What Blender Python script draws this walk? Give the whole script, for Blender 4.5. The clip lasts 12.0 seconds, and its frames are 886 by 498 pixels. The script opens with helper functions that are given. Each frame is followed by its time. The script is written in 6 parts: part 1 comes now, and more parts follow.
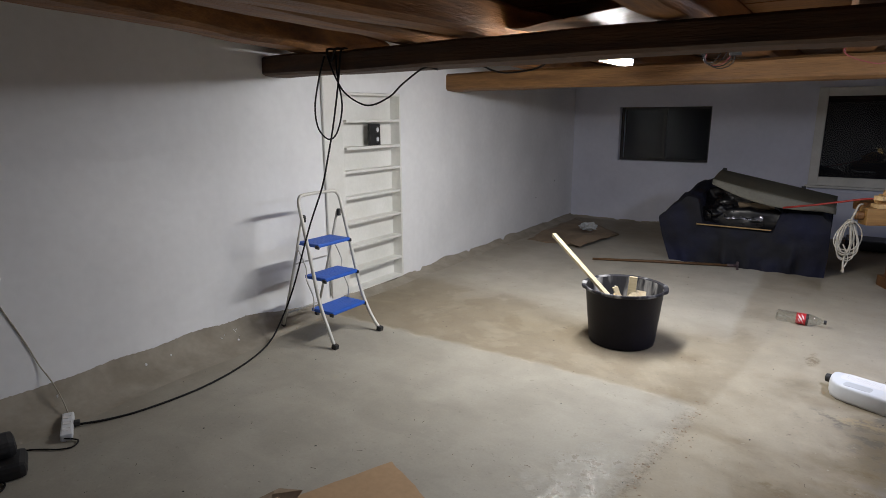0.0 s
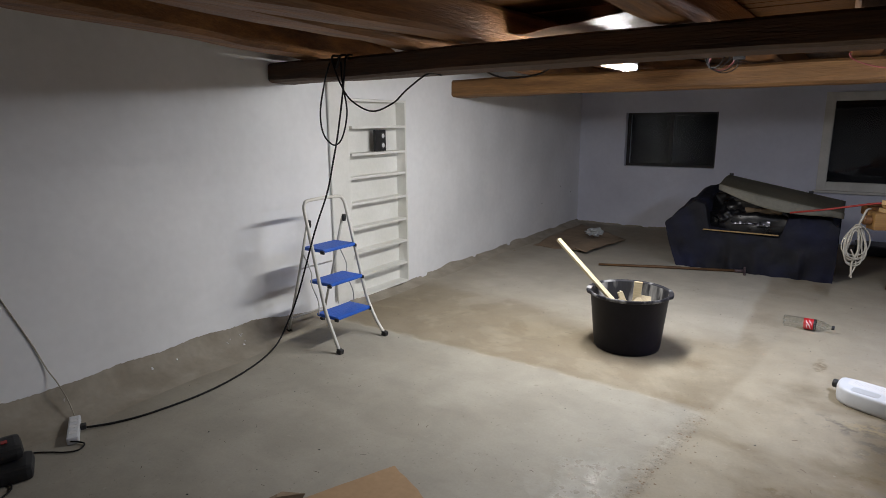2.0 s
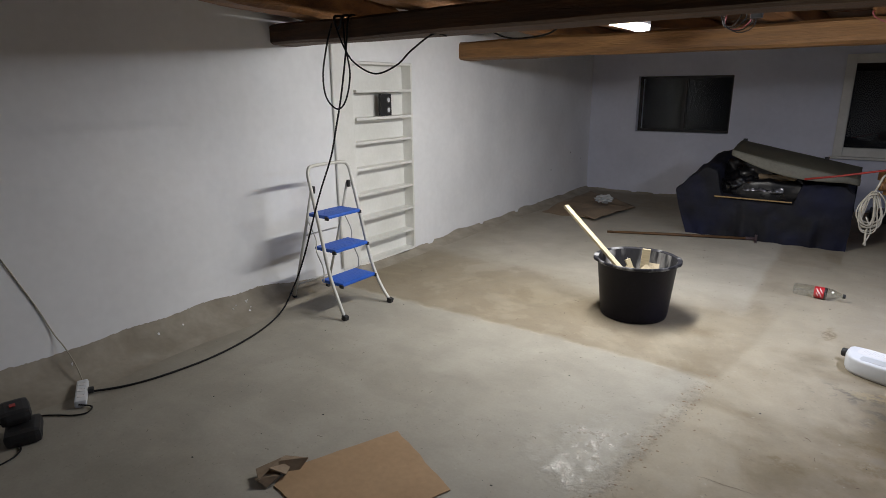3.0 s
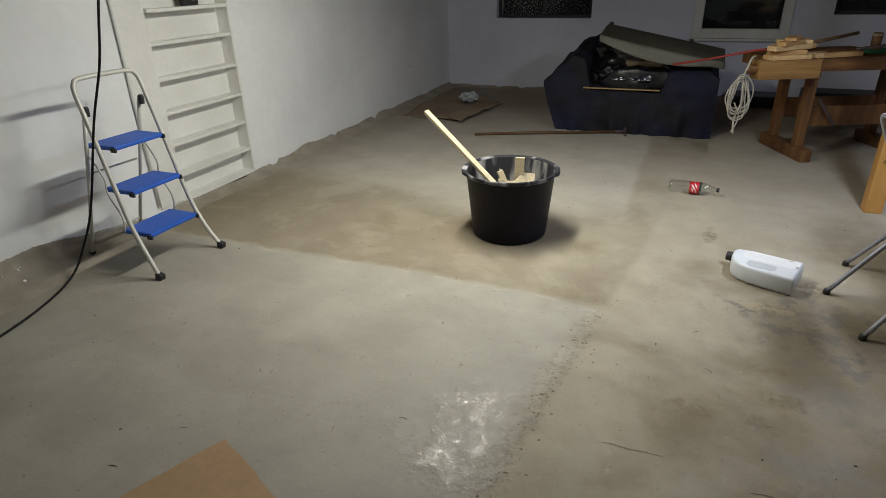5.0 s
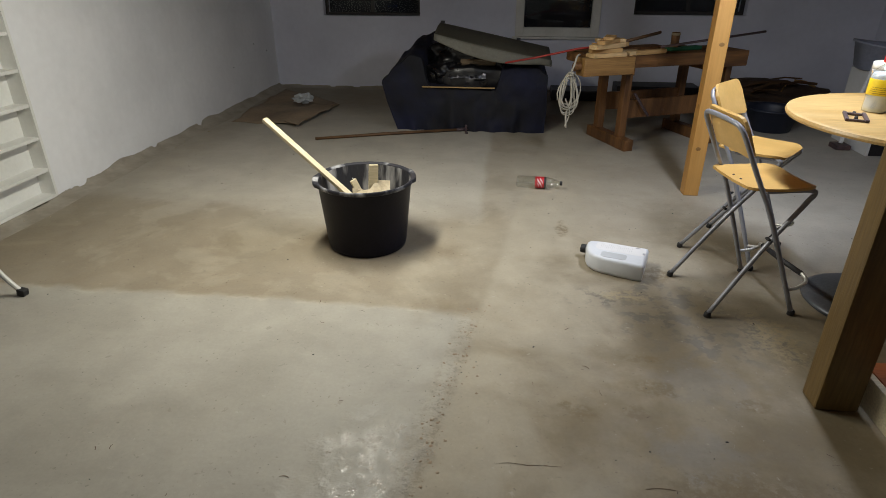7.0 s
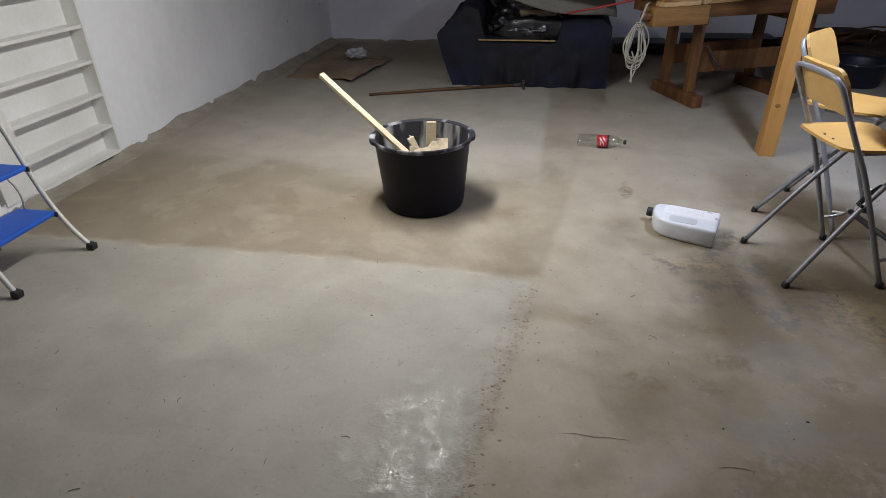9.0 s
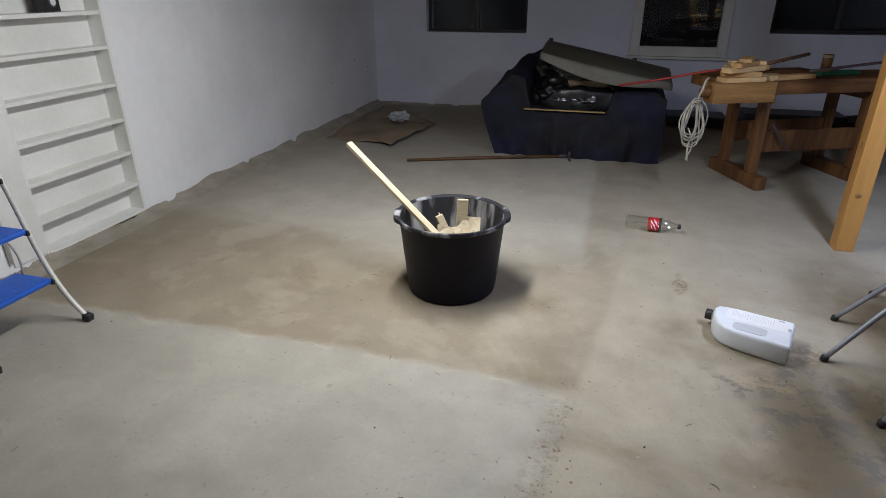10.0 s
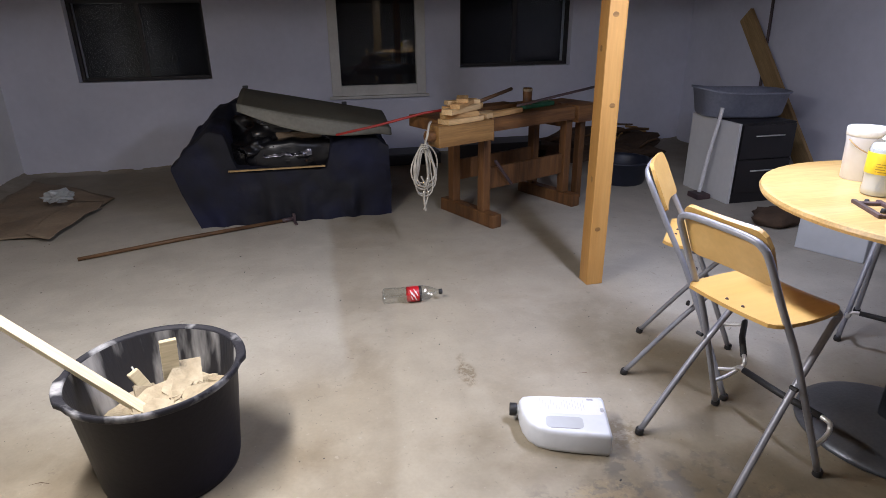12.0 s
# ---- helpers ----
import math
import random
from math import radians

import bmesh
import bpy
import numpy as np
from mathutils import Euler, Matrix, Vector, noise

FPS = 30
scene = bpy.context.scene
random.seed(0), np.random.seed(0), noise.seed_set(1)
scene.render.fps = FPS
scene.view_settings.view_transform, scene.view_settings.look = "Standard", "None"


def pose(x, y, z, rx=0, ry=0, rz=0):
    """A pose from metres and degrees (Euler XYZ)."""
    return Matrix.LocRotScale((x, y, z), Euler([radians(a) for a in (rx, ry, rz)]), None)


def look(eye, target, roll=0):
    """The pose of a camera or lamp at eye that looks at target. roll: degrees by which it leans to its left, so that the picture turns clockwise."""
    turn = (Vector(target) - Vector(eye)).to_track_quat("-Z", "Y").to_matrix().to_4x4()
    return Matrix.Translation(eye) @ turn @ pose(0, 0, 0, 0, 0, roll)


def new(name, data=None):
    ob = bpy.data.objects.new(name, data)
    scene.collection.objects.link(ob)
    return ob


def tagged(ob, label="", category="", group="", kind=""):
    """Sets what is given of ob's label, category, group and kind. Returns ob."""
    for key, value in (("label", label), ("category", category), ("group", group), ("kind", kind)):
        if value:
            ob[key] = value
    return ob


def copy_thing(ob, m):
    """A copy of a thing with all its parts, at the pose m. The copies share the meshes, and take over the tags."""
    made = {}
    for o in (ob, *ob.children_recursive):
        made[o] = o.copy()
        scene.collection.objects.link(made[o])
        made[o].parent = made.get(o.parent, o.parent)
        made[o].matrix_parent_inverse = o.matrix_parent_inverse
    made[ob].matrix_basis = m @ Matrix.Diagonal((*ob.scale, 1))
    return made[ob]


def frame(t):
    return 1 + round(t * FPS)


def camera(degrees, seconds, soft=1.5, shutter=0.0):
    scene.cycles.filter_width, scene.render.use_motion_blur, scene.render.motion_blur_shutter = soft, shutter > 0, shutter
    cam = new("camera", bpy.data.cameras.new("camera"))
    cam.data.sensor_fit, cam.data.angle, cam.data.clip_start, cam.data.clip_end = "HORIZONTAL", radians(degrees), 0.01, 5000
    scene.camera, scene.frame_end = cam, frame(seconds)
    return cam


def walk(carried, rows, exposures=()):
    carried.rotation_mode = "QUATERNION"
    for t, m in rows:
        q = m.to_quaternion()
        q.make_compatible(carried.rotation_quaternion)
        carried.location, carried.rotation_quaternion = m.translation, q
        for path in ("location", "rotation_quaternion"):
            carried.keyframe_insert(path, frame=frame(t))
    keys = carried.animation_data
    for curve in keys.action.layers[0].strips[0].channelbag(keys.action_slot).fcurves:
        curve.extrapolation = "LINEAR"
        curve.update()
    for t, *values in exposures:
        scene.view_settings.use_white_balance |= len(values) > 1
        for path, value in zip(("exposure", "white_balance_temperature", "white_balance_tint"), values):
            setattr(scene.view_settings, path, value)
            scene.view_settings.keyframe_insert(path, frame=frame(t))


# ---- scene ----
cam = camera(74.2, 12.0, soft=0.8)
PATH = [
    (0, (3.445, -4.401, 1.559), (2.354, -2.786, 1.114), -0.3),
    (0.5, (3.465, -4.4, 1.549), (2.362, -2.791, 1.106), -0.4),
    (1, (3.472, -4.396, 1.551), (2.372, -2.784, 1.114), -0.3),
    (1.5, (3.465, -4.396, 1.547), (2.362, -2.784, 1.117), -0.1),
    (2, (3.47, -4.398, 1.55), (2.354, -2.793, 1.127), -0.5),
    (2.5, (3.482, -4.398, 1.547), (2.371, -2.797, 1.097), 0.1),
    (3, (3.471, -4.349, 1.535), (2.343, -2.785, 1.004), -0.6),
    (3.2, (3.419, -4.269, 1.531), (2.329, -2.687, 0.975), 0.2),
    (4.8, (3.247, -3.726, 1.472), (2.502, -2.056, 0.661), -1.6),
    (5, (3.228, -3.683, 1.454), (2.518, -2.018, 0.603), -1.6),
    (5.5, (3.148, -3.582, 1.431), (2.672, -1.873, 0.508), -1.0),
    (6, (3.079, -3.538, 1.44), (2.787, -1.79, 0.513), -1.3),
    (6.5, (3.07, -3.519, 1.453), (2.837, -1.755, 0.54), -0.7),
    (7, (3.077, -3.52, 1.462), (2.882, -1.729, 0.594), 0.1),
    (7.2, (3.081, -3.514, 1.472), (2.887, -1.715, 0.619), 0.0),
    (9, (3.008, -3.455, 1.441), (2.664, -1.753, 0.448), -1.3),
    (9.5, (2.943, -3.313, 1.415), (2.53, -1.664, 0.362), -2.2),
    (10, (3.005, -3.079, 1.432), (2.503, -1.327, 0.609), -0.2),
    (10.5, (2.973, -2.858, 1.434), (2.615, -1.086, 0.579), 0.5),
    (11, (2.84, -2.587, 1.44), (2.771, -0.76, 0.629), -0.1),
    (11.5, (2.84, -2.39, 1.434), (3.002, -0.568, 0.624), 0.1),
    (12, (2.881, -2.276, 1.449), (3.279, -0.457, 0.717), -0.7),
]
walk(cam, [(t, look(eye, target, roll)) for t, eye, target, roll in PATH],
     [(0.0, -0.13, 6600, 13), (3.0, -0.16, 6650, 12), (5.0, -0.32, 7000, 6), (7.2, -0.36, 7150, 8), (9.0, -0.37, 6550, 13), (9.5, -0.37, 6450, 13), (10.0, -0.35, 6350, 12), (10.8, -0.26, 6350, 17), (11.4, -0.17, 6380, 15), (12.0, 0.03, 6550, 18)])

# ---- world and light ----
world = bpy.data.worlds.new("night")
scene.world = world
world.use_nodes = True
world.node_tree.nodes["Background"].inputs[0].default_value = (0.02, 0.03, 0.06, 1)
world.node_tree.nodes["Background"].inputs[1].default_value = 0.05
LAMP_MAIN = 168.0
LAMP_TABLE = 114.0
LAMP_TINT = (0.955, 0.97, 0.945)
TABLE_TINT = (0.76, 0.86, 1.10)
MAIN_AT = (2.11, -0.70, 1.925)
TABLE_AT = (4.36, -0.46, 1.94)


# ---- materials ----
def mat(name, c1, c2, rough=0.7, scale=3.0, fine=60.0, bump=0.15, metal=0.0, stretch=(1, 1, 1), spread=0.12,
        contrast=(0.35, 0.65), rough_var=0.1, spec=0.5):
    m = bpy.data.materials.new(name)
    m.use_nodes = True
    nt = m.node_tree
    b = nt.nodes["Principled BSDF"]
    b.inputs["Metallic"].default_value = metal
    b.inputs["Specular IOR Level"].default_value = spec
    tc = nt.nodes.new("ShaderNodeTexCoord")
    mp = nt.nodes.new("ShaderNodeMapping")
    mp.inputs["Scale"].default_value = stretch
    nt.links.new(tc.outputs["Object"], mp.inputs["Vector"])
    n1 = nt.nodes.new("ShaderNodeTexNoise")
    n1.inputs["Scale"].default_value, n1.inputs["Detail"].default_value = scale, 5
    n2 = nt.nodes.new("ShaderNodeTexNoise")
    n2.inputs["Scale"].default_value, n2.inputs["Detail"].default_value = fine, 3
    for n in (n1, n2):
        nt.links.new(mp.outputs[0], n.inputs["Vector"])
    r1 = nt.nodes.new("ShaderNodeMapRange")
    r1.inputs[1].default_value, r1.inputs[2].default_value = contrast
    nt.links.new(n1.outputs["Fac"], r1.inputs[0])
    mx = nt.nodes.new("ShaderNodeMix")
    mx.data_type = "RGBA"
    mx.inputs[6].default_value, mx.inputs[7].default_value = (*c1, 1), (*c2, 1)
    nt.links.new(r1.outputs[0], mx.inputs[0])
    r2 = nt.nodes.new("ShaderNodeMapRange")
    r2.inputs[1].default_value, r2.inputs[2].default_value = 0.25, 0.75
    r2.inputs[3].default_value, r2.inputs[4].default_value = 1 - spread, 1 + spread
    nt.links.new(n2.outputs["Fac"], r2.inputs[0])
    hsv = nt.nodes.new("ShaderNodeHueSaturation")
    nt.links.new(mx.outputs[2], hsv.inputs["Color"])
    nt.links.new(r2.outputs[0], hsv.inputs["Value"])
    nt.links.new(hsv.outputs[0], b.inputs["Base Color"])
    r3 = nt.nodes.new("ShaderNodeMapRange")
    r3.inputs[3].default_value, r3.inputs[4].default_value = max(0.02, rough - rough_var), min(1, rough + rough_var)
    nt.links.new(n1.outputs["Fac"], r3.inputs[0])
    nt.links.new(r3.outputs[0], b.inputs["Roughness"])
    if bump:
        bp = nt.nodes.new("ShaderNodeBump")
        bp.inputs["Strength"].default_value, bp.inputs["Distance"].default_value = bump, 0.01
        nt.links.new(n2.outputs["Fac"], bp.inputs["Height"])
        nt.links.new(bp.outputs[0], b.inputs["Normal"])
    return m


def wood(name, c1, c2, axis=0, rough=0.6, scale=2.5, bump=0.25, contrast=(0.3, 0.7)):
    st = [9.0, 9.0, 9.0]
    st[axis] = 0.7
    return mat(name, c1, c2, rough, scale, 14, bump, stretch=tuple(st), spread=0.2, contrast=contrast)


def clear(name, tint, rough=0.05, alpha=1.0, ior=1.45):
    m = bpy.data.materials.new(name)
    m.use_nodes = True
    b = m.node_tree.nodes["Principled BSDF"]
    b.inputs["Base Color"].default_value = (*tint, 1)
    b.inputs["Transmission Weight"].default_value = alpha
    b.inputs["Roughness"].default_value = rough
    b.inputs["IOR"].default_value = ior
    return m


def film_plastic(name, rough=0.07, ior=1.55, shell=False):
    """Thin clear plastic: see-through with glossy highlights."""
    m = bpy.data.materials.new(name)
    m.use_nodes = True
    nt = m.node_tree
    nt.nodes.remove(nt.nodes["Principled BSDF"])
    out = nt.nodes["Material Output"]
    tr = nt.nodes.new("ShaderNodeBsdfTransparent")
    tr.inputs[0].default_value = (0.96, 0.98, 0.97, 1)
    gl = nt.nodes.new("ShaderNodeBsdfGlossy")
    gl.inputs["Roughness"].default_value = rough
    if shell:
        lw = nt.nodes.new("ShaderNodeLayerWeight")
        lw.inputs[0].default_value = 0.22
        fr = nt.nodes.new("ShaderNodeMapRange")
        fr.inputs[3].default_value, fr.inputs[4].default_value = 0.13, 0.60
        nt.links.new(lw.outputs["Facing"], fr.inputs[0])
    else:
        fr = nt.nodes.new("ShaderNodeFresnel")
        fr.inputs[0].default_value = ior
    mx = nt.nodes.new("ShaderNodeMixShader")
    nt.links.new(fr.outputs[0], mx.inputs[0])
    nt.links.new(tr.outputs[0], mx.inputs[1])
    nt.links.new(gl.outputs[0], mx.inputs[2])
    nt.links.new(mx.outputs[0], out.inputs[0])
    return m


def glow(name, colour, strength):
    m = bpy.data.materials.new(name)
    m.use_nodes = True
    b = m.node_tree.nodes["Principled BSDF"]
    b.inputs["Base Color"].default_value = (0.9, 0.9, 0.9, 1)
    b.inputs["Emission Color"].default_value = (*colour, 1)
    b.inputs["Emission Strength"].default_value = strength
    return m


def node(nt, kind, **inputs):
    n = nt.nodes.new(kind)
    for k, v in inputs.items():
        n.inputs[k].default_value = v
    return n


def floor_material():
    """Old cement screed in three pours, with dirt, damp stains and a rough seam."""
    m = bpy.data.materials.new("screed")
    m.use_nodes = True
    nt = m.node_tree
    ln = nt.links.new
    b = nt.nodes["Principled BSDF"]
    tc = nt.nodes.new("ShaderNodeTexCoord")
    sep = nt.nodes.new("ShaderNodeSeparateXYZ")
    ln(tc.outputs["Object"], sep.inputs[0])

    def noise_of(scale, detail=6, rough=0.6, dist=0.0):
        n = node(nt, "ShaderNodeTexNoise", Scale=scale, Detail=detail, Roughness=rough, Distortion=dist)
        ln(tc.outputs["Object"], n.inputs["Vector"])
        return n.outputs["Fac"]

    def math_of(op, a, c, clampit=False):
        n = nt.nodes.new("ShaderNodeMath")
        n.operation, n.use_clamp = op, clampit
        for i, v in enumerate((a, c)):
            if isinstance(v, (int, float)):
                n.inputs[i].default_value = v
            else:
                ln(v, n.inputs[i])
        return n.outputs[0]

    def ramp(v, lo, hi, a=0.0, c=1.0):
        n = nt.nodes.new("ShaderNodeMapRange")
        n.interpolation_type = "SMOOTHSTEP"
        n.inputs[1].default_value, n.inputs[2].default_value, n.inputs[3].default_value, n.inputs[4].default_value = lo, hi, a, c
        ln(v, n.inputs[0])
        return n.outputs[0]

    def mix(f, a, c):
        n = nt.nodes.new("ShaderNodeMix")
        n.data_type = "RGBA"
        ln(f, n.inputs[0])
        for i, v in ((6, a), (7, c)):
            if isinstance(v, tuple):
                n.inputs[i].default_value = (*v, 1)
            else:
                ln(v, n.inputs[i])
        return n.outputs[2]

    def spot(cx, cy, rx, ry, jag, lo=0.35, hi=1.25):
        dx = math_of("DIVIDE", math_of("SUBTRACT", sep.outputs[0], cx), rx)
        dy = math_of("DIVIDE", math_of("SUBTRACT", sep.outputs[1], cy), ry)
        d = math_of("SQRT", math_of("ADD", math_of("MULTIPLY", dx, dx), math_of("MULTIPLY", dy, dy)), 0)
        return ramp(math_of("ADD", d, math_of("MULTIPLY", math_of("SUBTRACT", jag, 0.5), 2.2)), lo, hi, 1.0, 0.0)

    big, mid, small, grit = noise_of(0.8, 3, 0.5), noise_of(2.2, 5, 0.55, 0.3), noise_of(9, 7, 0.6), noise_of(70, 4)
    fine_edge = math_of("MULTIPLY", math_of("SUBTRACT", small, 0.5), 0.10)
    wob = math_of("MULTIPLY", math_of("SUBTRACT", mid, 0.5), 0.10)
    fx = math_of("ADD", sep.outputs[0], wob)
    fy = math_of("ADD", sep.outputs[1], math_of("MULTIPLY", wob, 0.9))
    sx = math_of("SUBTRACT", math_of("ADD", sep.outputs[0], math_of("MULTIPLY", wob, 0.6)), math_of("MULTIPLY", math_of("ADD", sep.outputs[1], 1.2), 0.14))
    dip = math_of("MULTIPLY", ramp(sep.outputs[0], 2.5, 3.05), 0.07)
    ny = math_of("ADD", math_of("ADD", fy, dip), fine_edge)
    left = ramp(math_of("ADD", sx, fine_edge), 2.95, 3.0, 1.0, 0.0)
    near = ramp(ny, -1.20, -1.12, 1.0, 0.0)
    slab = math_of("MULTIPLY", left, near)
    # faint trowel marks on the near pour
    turn = node(nt, "ShaderNodeMapping", Rotation=(0, 0, -0.95), Scale=(1.0, 3.0, 1.0))
    ln(tc.outputs["Object"], turn.inputs["Vector"])
    streak_n = node(nt, "ShaderNodeTexNoise", Scale=1.5, Detail=5, Roughness=0.55, Distortion=0.8)
    ln(turn.outputs[0], streak_n.inputs["Vector"])
    streak = streak_n.outputs["Fac"]
    # tan cement, with paler rubbed patches that have ragged edges
    base = mix(ramp(mid, 0.36, 0.64), DIRT_A, DIRT_B)
    worn = ramp(math_of("ADD", math_of("MULTIPLY", noise_of(1.7, 8, 0.62, 0.4), 0.85), math_of("MULTIPLY", small, 0.15)), 0.50, 0.59)
    base = mix(math_of("MULTIPLY", worn, 0.45), base, TRODDEN)
    # the far left pour is greyer away from the tub
    grey = math_of("MULTIPLY", ramp(math_of("ADD", sep.outputs[1], math_of("MULTIPLY", math_of("SUBTRACT", big, 0.5), 0.9)), -0.45, 0.35), ramp(fx, 2.90, 2.97, 1.0, 0.30))
    base = mix(math_of("MULTIPLY", grey, 0.78), base, SLAB_GREY)
    # next mix: table lamp's light painted paler on the floor beyond the post
    base = mix(math_of("MULTIPLY", ramp(fx, 4.3, 4.9), 0.8), base, SLAB_GREY)
    base = mix(math_of("MULTIPLY", math_of("MULTIPLY", ramp(sx, 2.96, 3.02), ramp(math_of("ADD", sx, math_of("MULTIPLY", wob, 3.0)), 3.15, 3.75, 1.0, 0.0)), ramp(math_of("ADD", sep.outputs[1], wob), -2.8, -2.0, 0.35, 0.9)), base, TRODDEN)
    # brown strip left bare between the two pours
    strip = math_of("MULTIPLY", math_of("MULTIPLY", ramp(ny, -1.16, -1.12), ramp(math_of("ADD", math_of("ADD", fy, math_of("MULTIPLY", math_of("MAXIMUM", math_of("SUBTRACT", sep.outputs[0], 1.2), 0.0), 0.33)), math_of("MULTIPLY", fine_edge, 2.0)), -0.05, 0.14, 1.0, 0.0)), ramp(math_of("ADD", fx, fine_edge), 2.50, 2.62, 1.0, 0.06))
    base = mix(math_of("MULTIPLY", math_of("MULTIPLY", strip, ramp(worn, 0.0, 1.0, 1.0, 0.55)), 0.60), base, STRIP)
    pale = mix(ramp(math_of("ADD", math_of("MULTIPLY", mid, 0.75), math_of("MULTIPLY", streak, 0.25)), 0.36, 0.64), SLAB_PALE2, SLAB_PALE)
    col = mix(math_of("MULTIPLY", slab, ramp(small, 0.15, 0.5, 0.85, 1.0)), base, pale)
    # crumbled pale band along the broken edge, and a thin bright lip on the far edge
    band = math_of("MULTIPLY", ramp(math_of("ABSOLUTE", math_of("SUBTRACT", sx, 2.955), 0), 0.02, 0.075, 1.0, 0.0), near)
    pits = noise_of(30, 6, 0.7)
    col = mix(math_of("MULTIPLY", band, 0.45), col, mix(ramp(pits, 0.38, 0.52), (0.225, 0.195, 0.148), (0.385, 0.350, 0.280)))
    lip = math_of("MULTIPLY", ramp(math_of("ABSOLUTE", math_of("ADD", ny, 1.165), 0), 0.0, 0.022, 1.0, 0.0), left)
    col = mix(math_of("MULTIPLY", lip, ramp(small, 0.42, 0.6, 0.0, 0.4)), col, (0.42, 0.39, 0.33))
    # ochre dirt along the walls; drift by the dark post also paints in shade
    shaded_drift = math_of("MULTIPLY", math_of("MULTIPLY", spot(4.32, -1.95, 1.25, 1.45, mid), ramp(noise_of(3.1, 7, 0.6), 0.34, 0.60, 0.5, 1.0)), 1.0)
    ochre = math_of("MAXIMUM", ramp(math_of("ADD", sep.outputs[0], wob), 0.15, 0.75, 0.35, 0.0), shaded_drift)
    col = mix(ochre, col, OCHRE)
    col = mix(math_of("MULTIPLY", ramp(math_of("ADD", fy, math_of("MULTIPLY", math_of("SUBTRACT", big, 0.5), 0.8)), 2.7, 3.5), 0.6), col, OCHRE)
    # soft darker patch near the stools, then grey-black stains with crisp broken edges
    col = mix(math_of("MULTIPLY", spot(4.0, -1.08, 0.62, 0.42, mid), 0.5), col, (0.185, 0.160, 0.120))
    flake = ramp(noise_of(12, 6, 0.6), 0.48, 0.55)
    damp = spot(3.80, -1.10, 0.20, 0.26, small)
    for cx, cy, rx, ry in ((3.60, -0.96, 0.17, 0.10), (3.82, -0.84, 0.14, 0.07), (3.98, -1.28, 0.16, 0.20), (4.2, -1.25, 0.2, 0.2), (4.0, -0.98, 0.2, 0.16)):
        damp = math_of("MAXIMUM", damp, spot(cx, cy, rx, ry, small))
    col = mix(math_of("MULTIPLY", math_of("MULTIPLY", damp, flake), 0.75), col, DAMP)
    cool = math_of("MAXIMUM", spot(3.87, -1.58, 0.20, 0.14, small), spot(3.76, -1.98, 0.16, 0.12, small))
    col = mix(math_of("MULTIPLY", cool, 0.45), col, (0.195, 0.185, 0.168))
    for cx, cy, rx, ry in ((3.695, -1.645, 0.075, 0.05), (3.41, -1.82, 0.06, 0.045), (3.69, -1.455, 0.09, 0.03), (3.60, -1.785, 0.05, 0.035), (3.345, -1.77, 0.03, 0.025), (3.9, -2.2, 0.3, 0.16), (4.04, -1.71, 0.05, 0.04), (3.86, -0.68, 0.13, 0.08), (3.45, -0.13, 0.035, 0.12)):
        col = mix(math_of("MULTIPLY", math_of("MULTIPLY", spot(cx, cy, rx * 1.25, ry * 1.25, small, 0.5, 1.05), ramp(pits, 0.40, 0.56)), 0.7), col, (0.165, 0.122, 0.066))
    crumbly = math_of("MULTIPLY", math_of("MAXIMUM", spot(4.30, -1.25, 0.16, 0.22, small), spot(3.70, -0.93, 0.14, 0.06, small)), ramp(pits, 0.42, 0.54))
    col = mix(math_of("MULTIPLY", crumbly, 0.55), col, (0.36, 0.285, 0.165))
    # brown stain at the tub's foot, mixed with the tub's shadow painted brown
    ring = spot(2.36, -0.43, 0.50, 0.40, mid)
    col = mix(math_of("MULTIPLY", ring, 0.5), col, (0.200, 0.155, 0.098))
    # specks and fine tone
    speck = ramp(noise_of(55, 2, 0.5), 0.68, 0.75)
    col = mix(math_of("MULTIPLY", speck, 0.4), col, (0.1, 0.085, 0.065))
    scuff = ramp(noise_of(24, 5, 0.65, 0.6), 0.63, 0.70)
    col = mix(math_of("MULTIPLY", scuff, 0.30), col, (0.13, 0.11, 0.082))
    fleck = ramp(noise_of(31, 4, 0.6), 0.65, 0.72)
    col = mix(math_of("MULTIPLY", fleck, 0.28), col, (0.46, 0.43, 0.37))
    hsv = nt.nodes.new("ShaderNodeHueSaturation")
    ln(col, hsv.inputs["Color"])
    tone = ramp(math_of("ADD", math_of("MULTIPLY", small, 0.6), math_of("MULTIPLY", grit, 0.4)), 0.34, 0.66, 0.94, 1.05)
    ln(math_of("MULTIPLY", tone, ramp(math_of("ADD", math_of("MULTIPLY", streak, 0.25), math_of("MULTIPLY", noise_of(3.6, 6, 0.6, 0.4), 0.75)), 0.36, 0.64, 0.93, 1.05)), hsv.inputs["Value"])
    ln(hsv.outputs[0], b.inputs["Base Color"])
    gloss = math_of("MAXIMUM", spot(2.67, -2.16, 0.17, 0.32, small), math_of("MULTIPLY", spot(2.50, -2.28, 0.10, 0.10, small), 0.5))
    rough = math_of("SUBTRACT", ramp(small, 0.3, 0.7, 0.62, 0.85), math_of("MULTIPLY", math_of("MULTIPLY", gloss, ramp(noise_of(17, 5, 0.6), 0.42, 0.58, 0.2, 1.0)), 0.54))
    ln(math_of("SUBTRACT", rough, math_of("MULTIPLY", damp, 0.1)), b.inputs["Roughness"])
    ln(math_of("ADD", math_of("MULTIPLY", gloss, 0.15), 0.4), b.inputs["Specular IOR Level"])
    rel = math_of("ADD", math_of("MULTIPLY", small, math_of("ADD", math_of("MULTIPLY", gloss, 1.6), 0.25)), math_of("MULTIPLY", grit, 0.035))
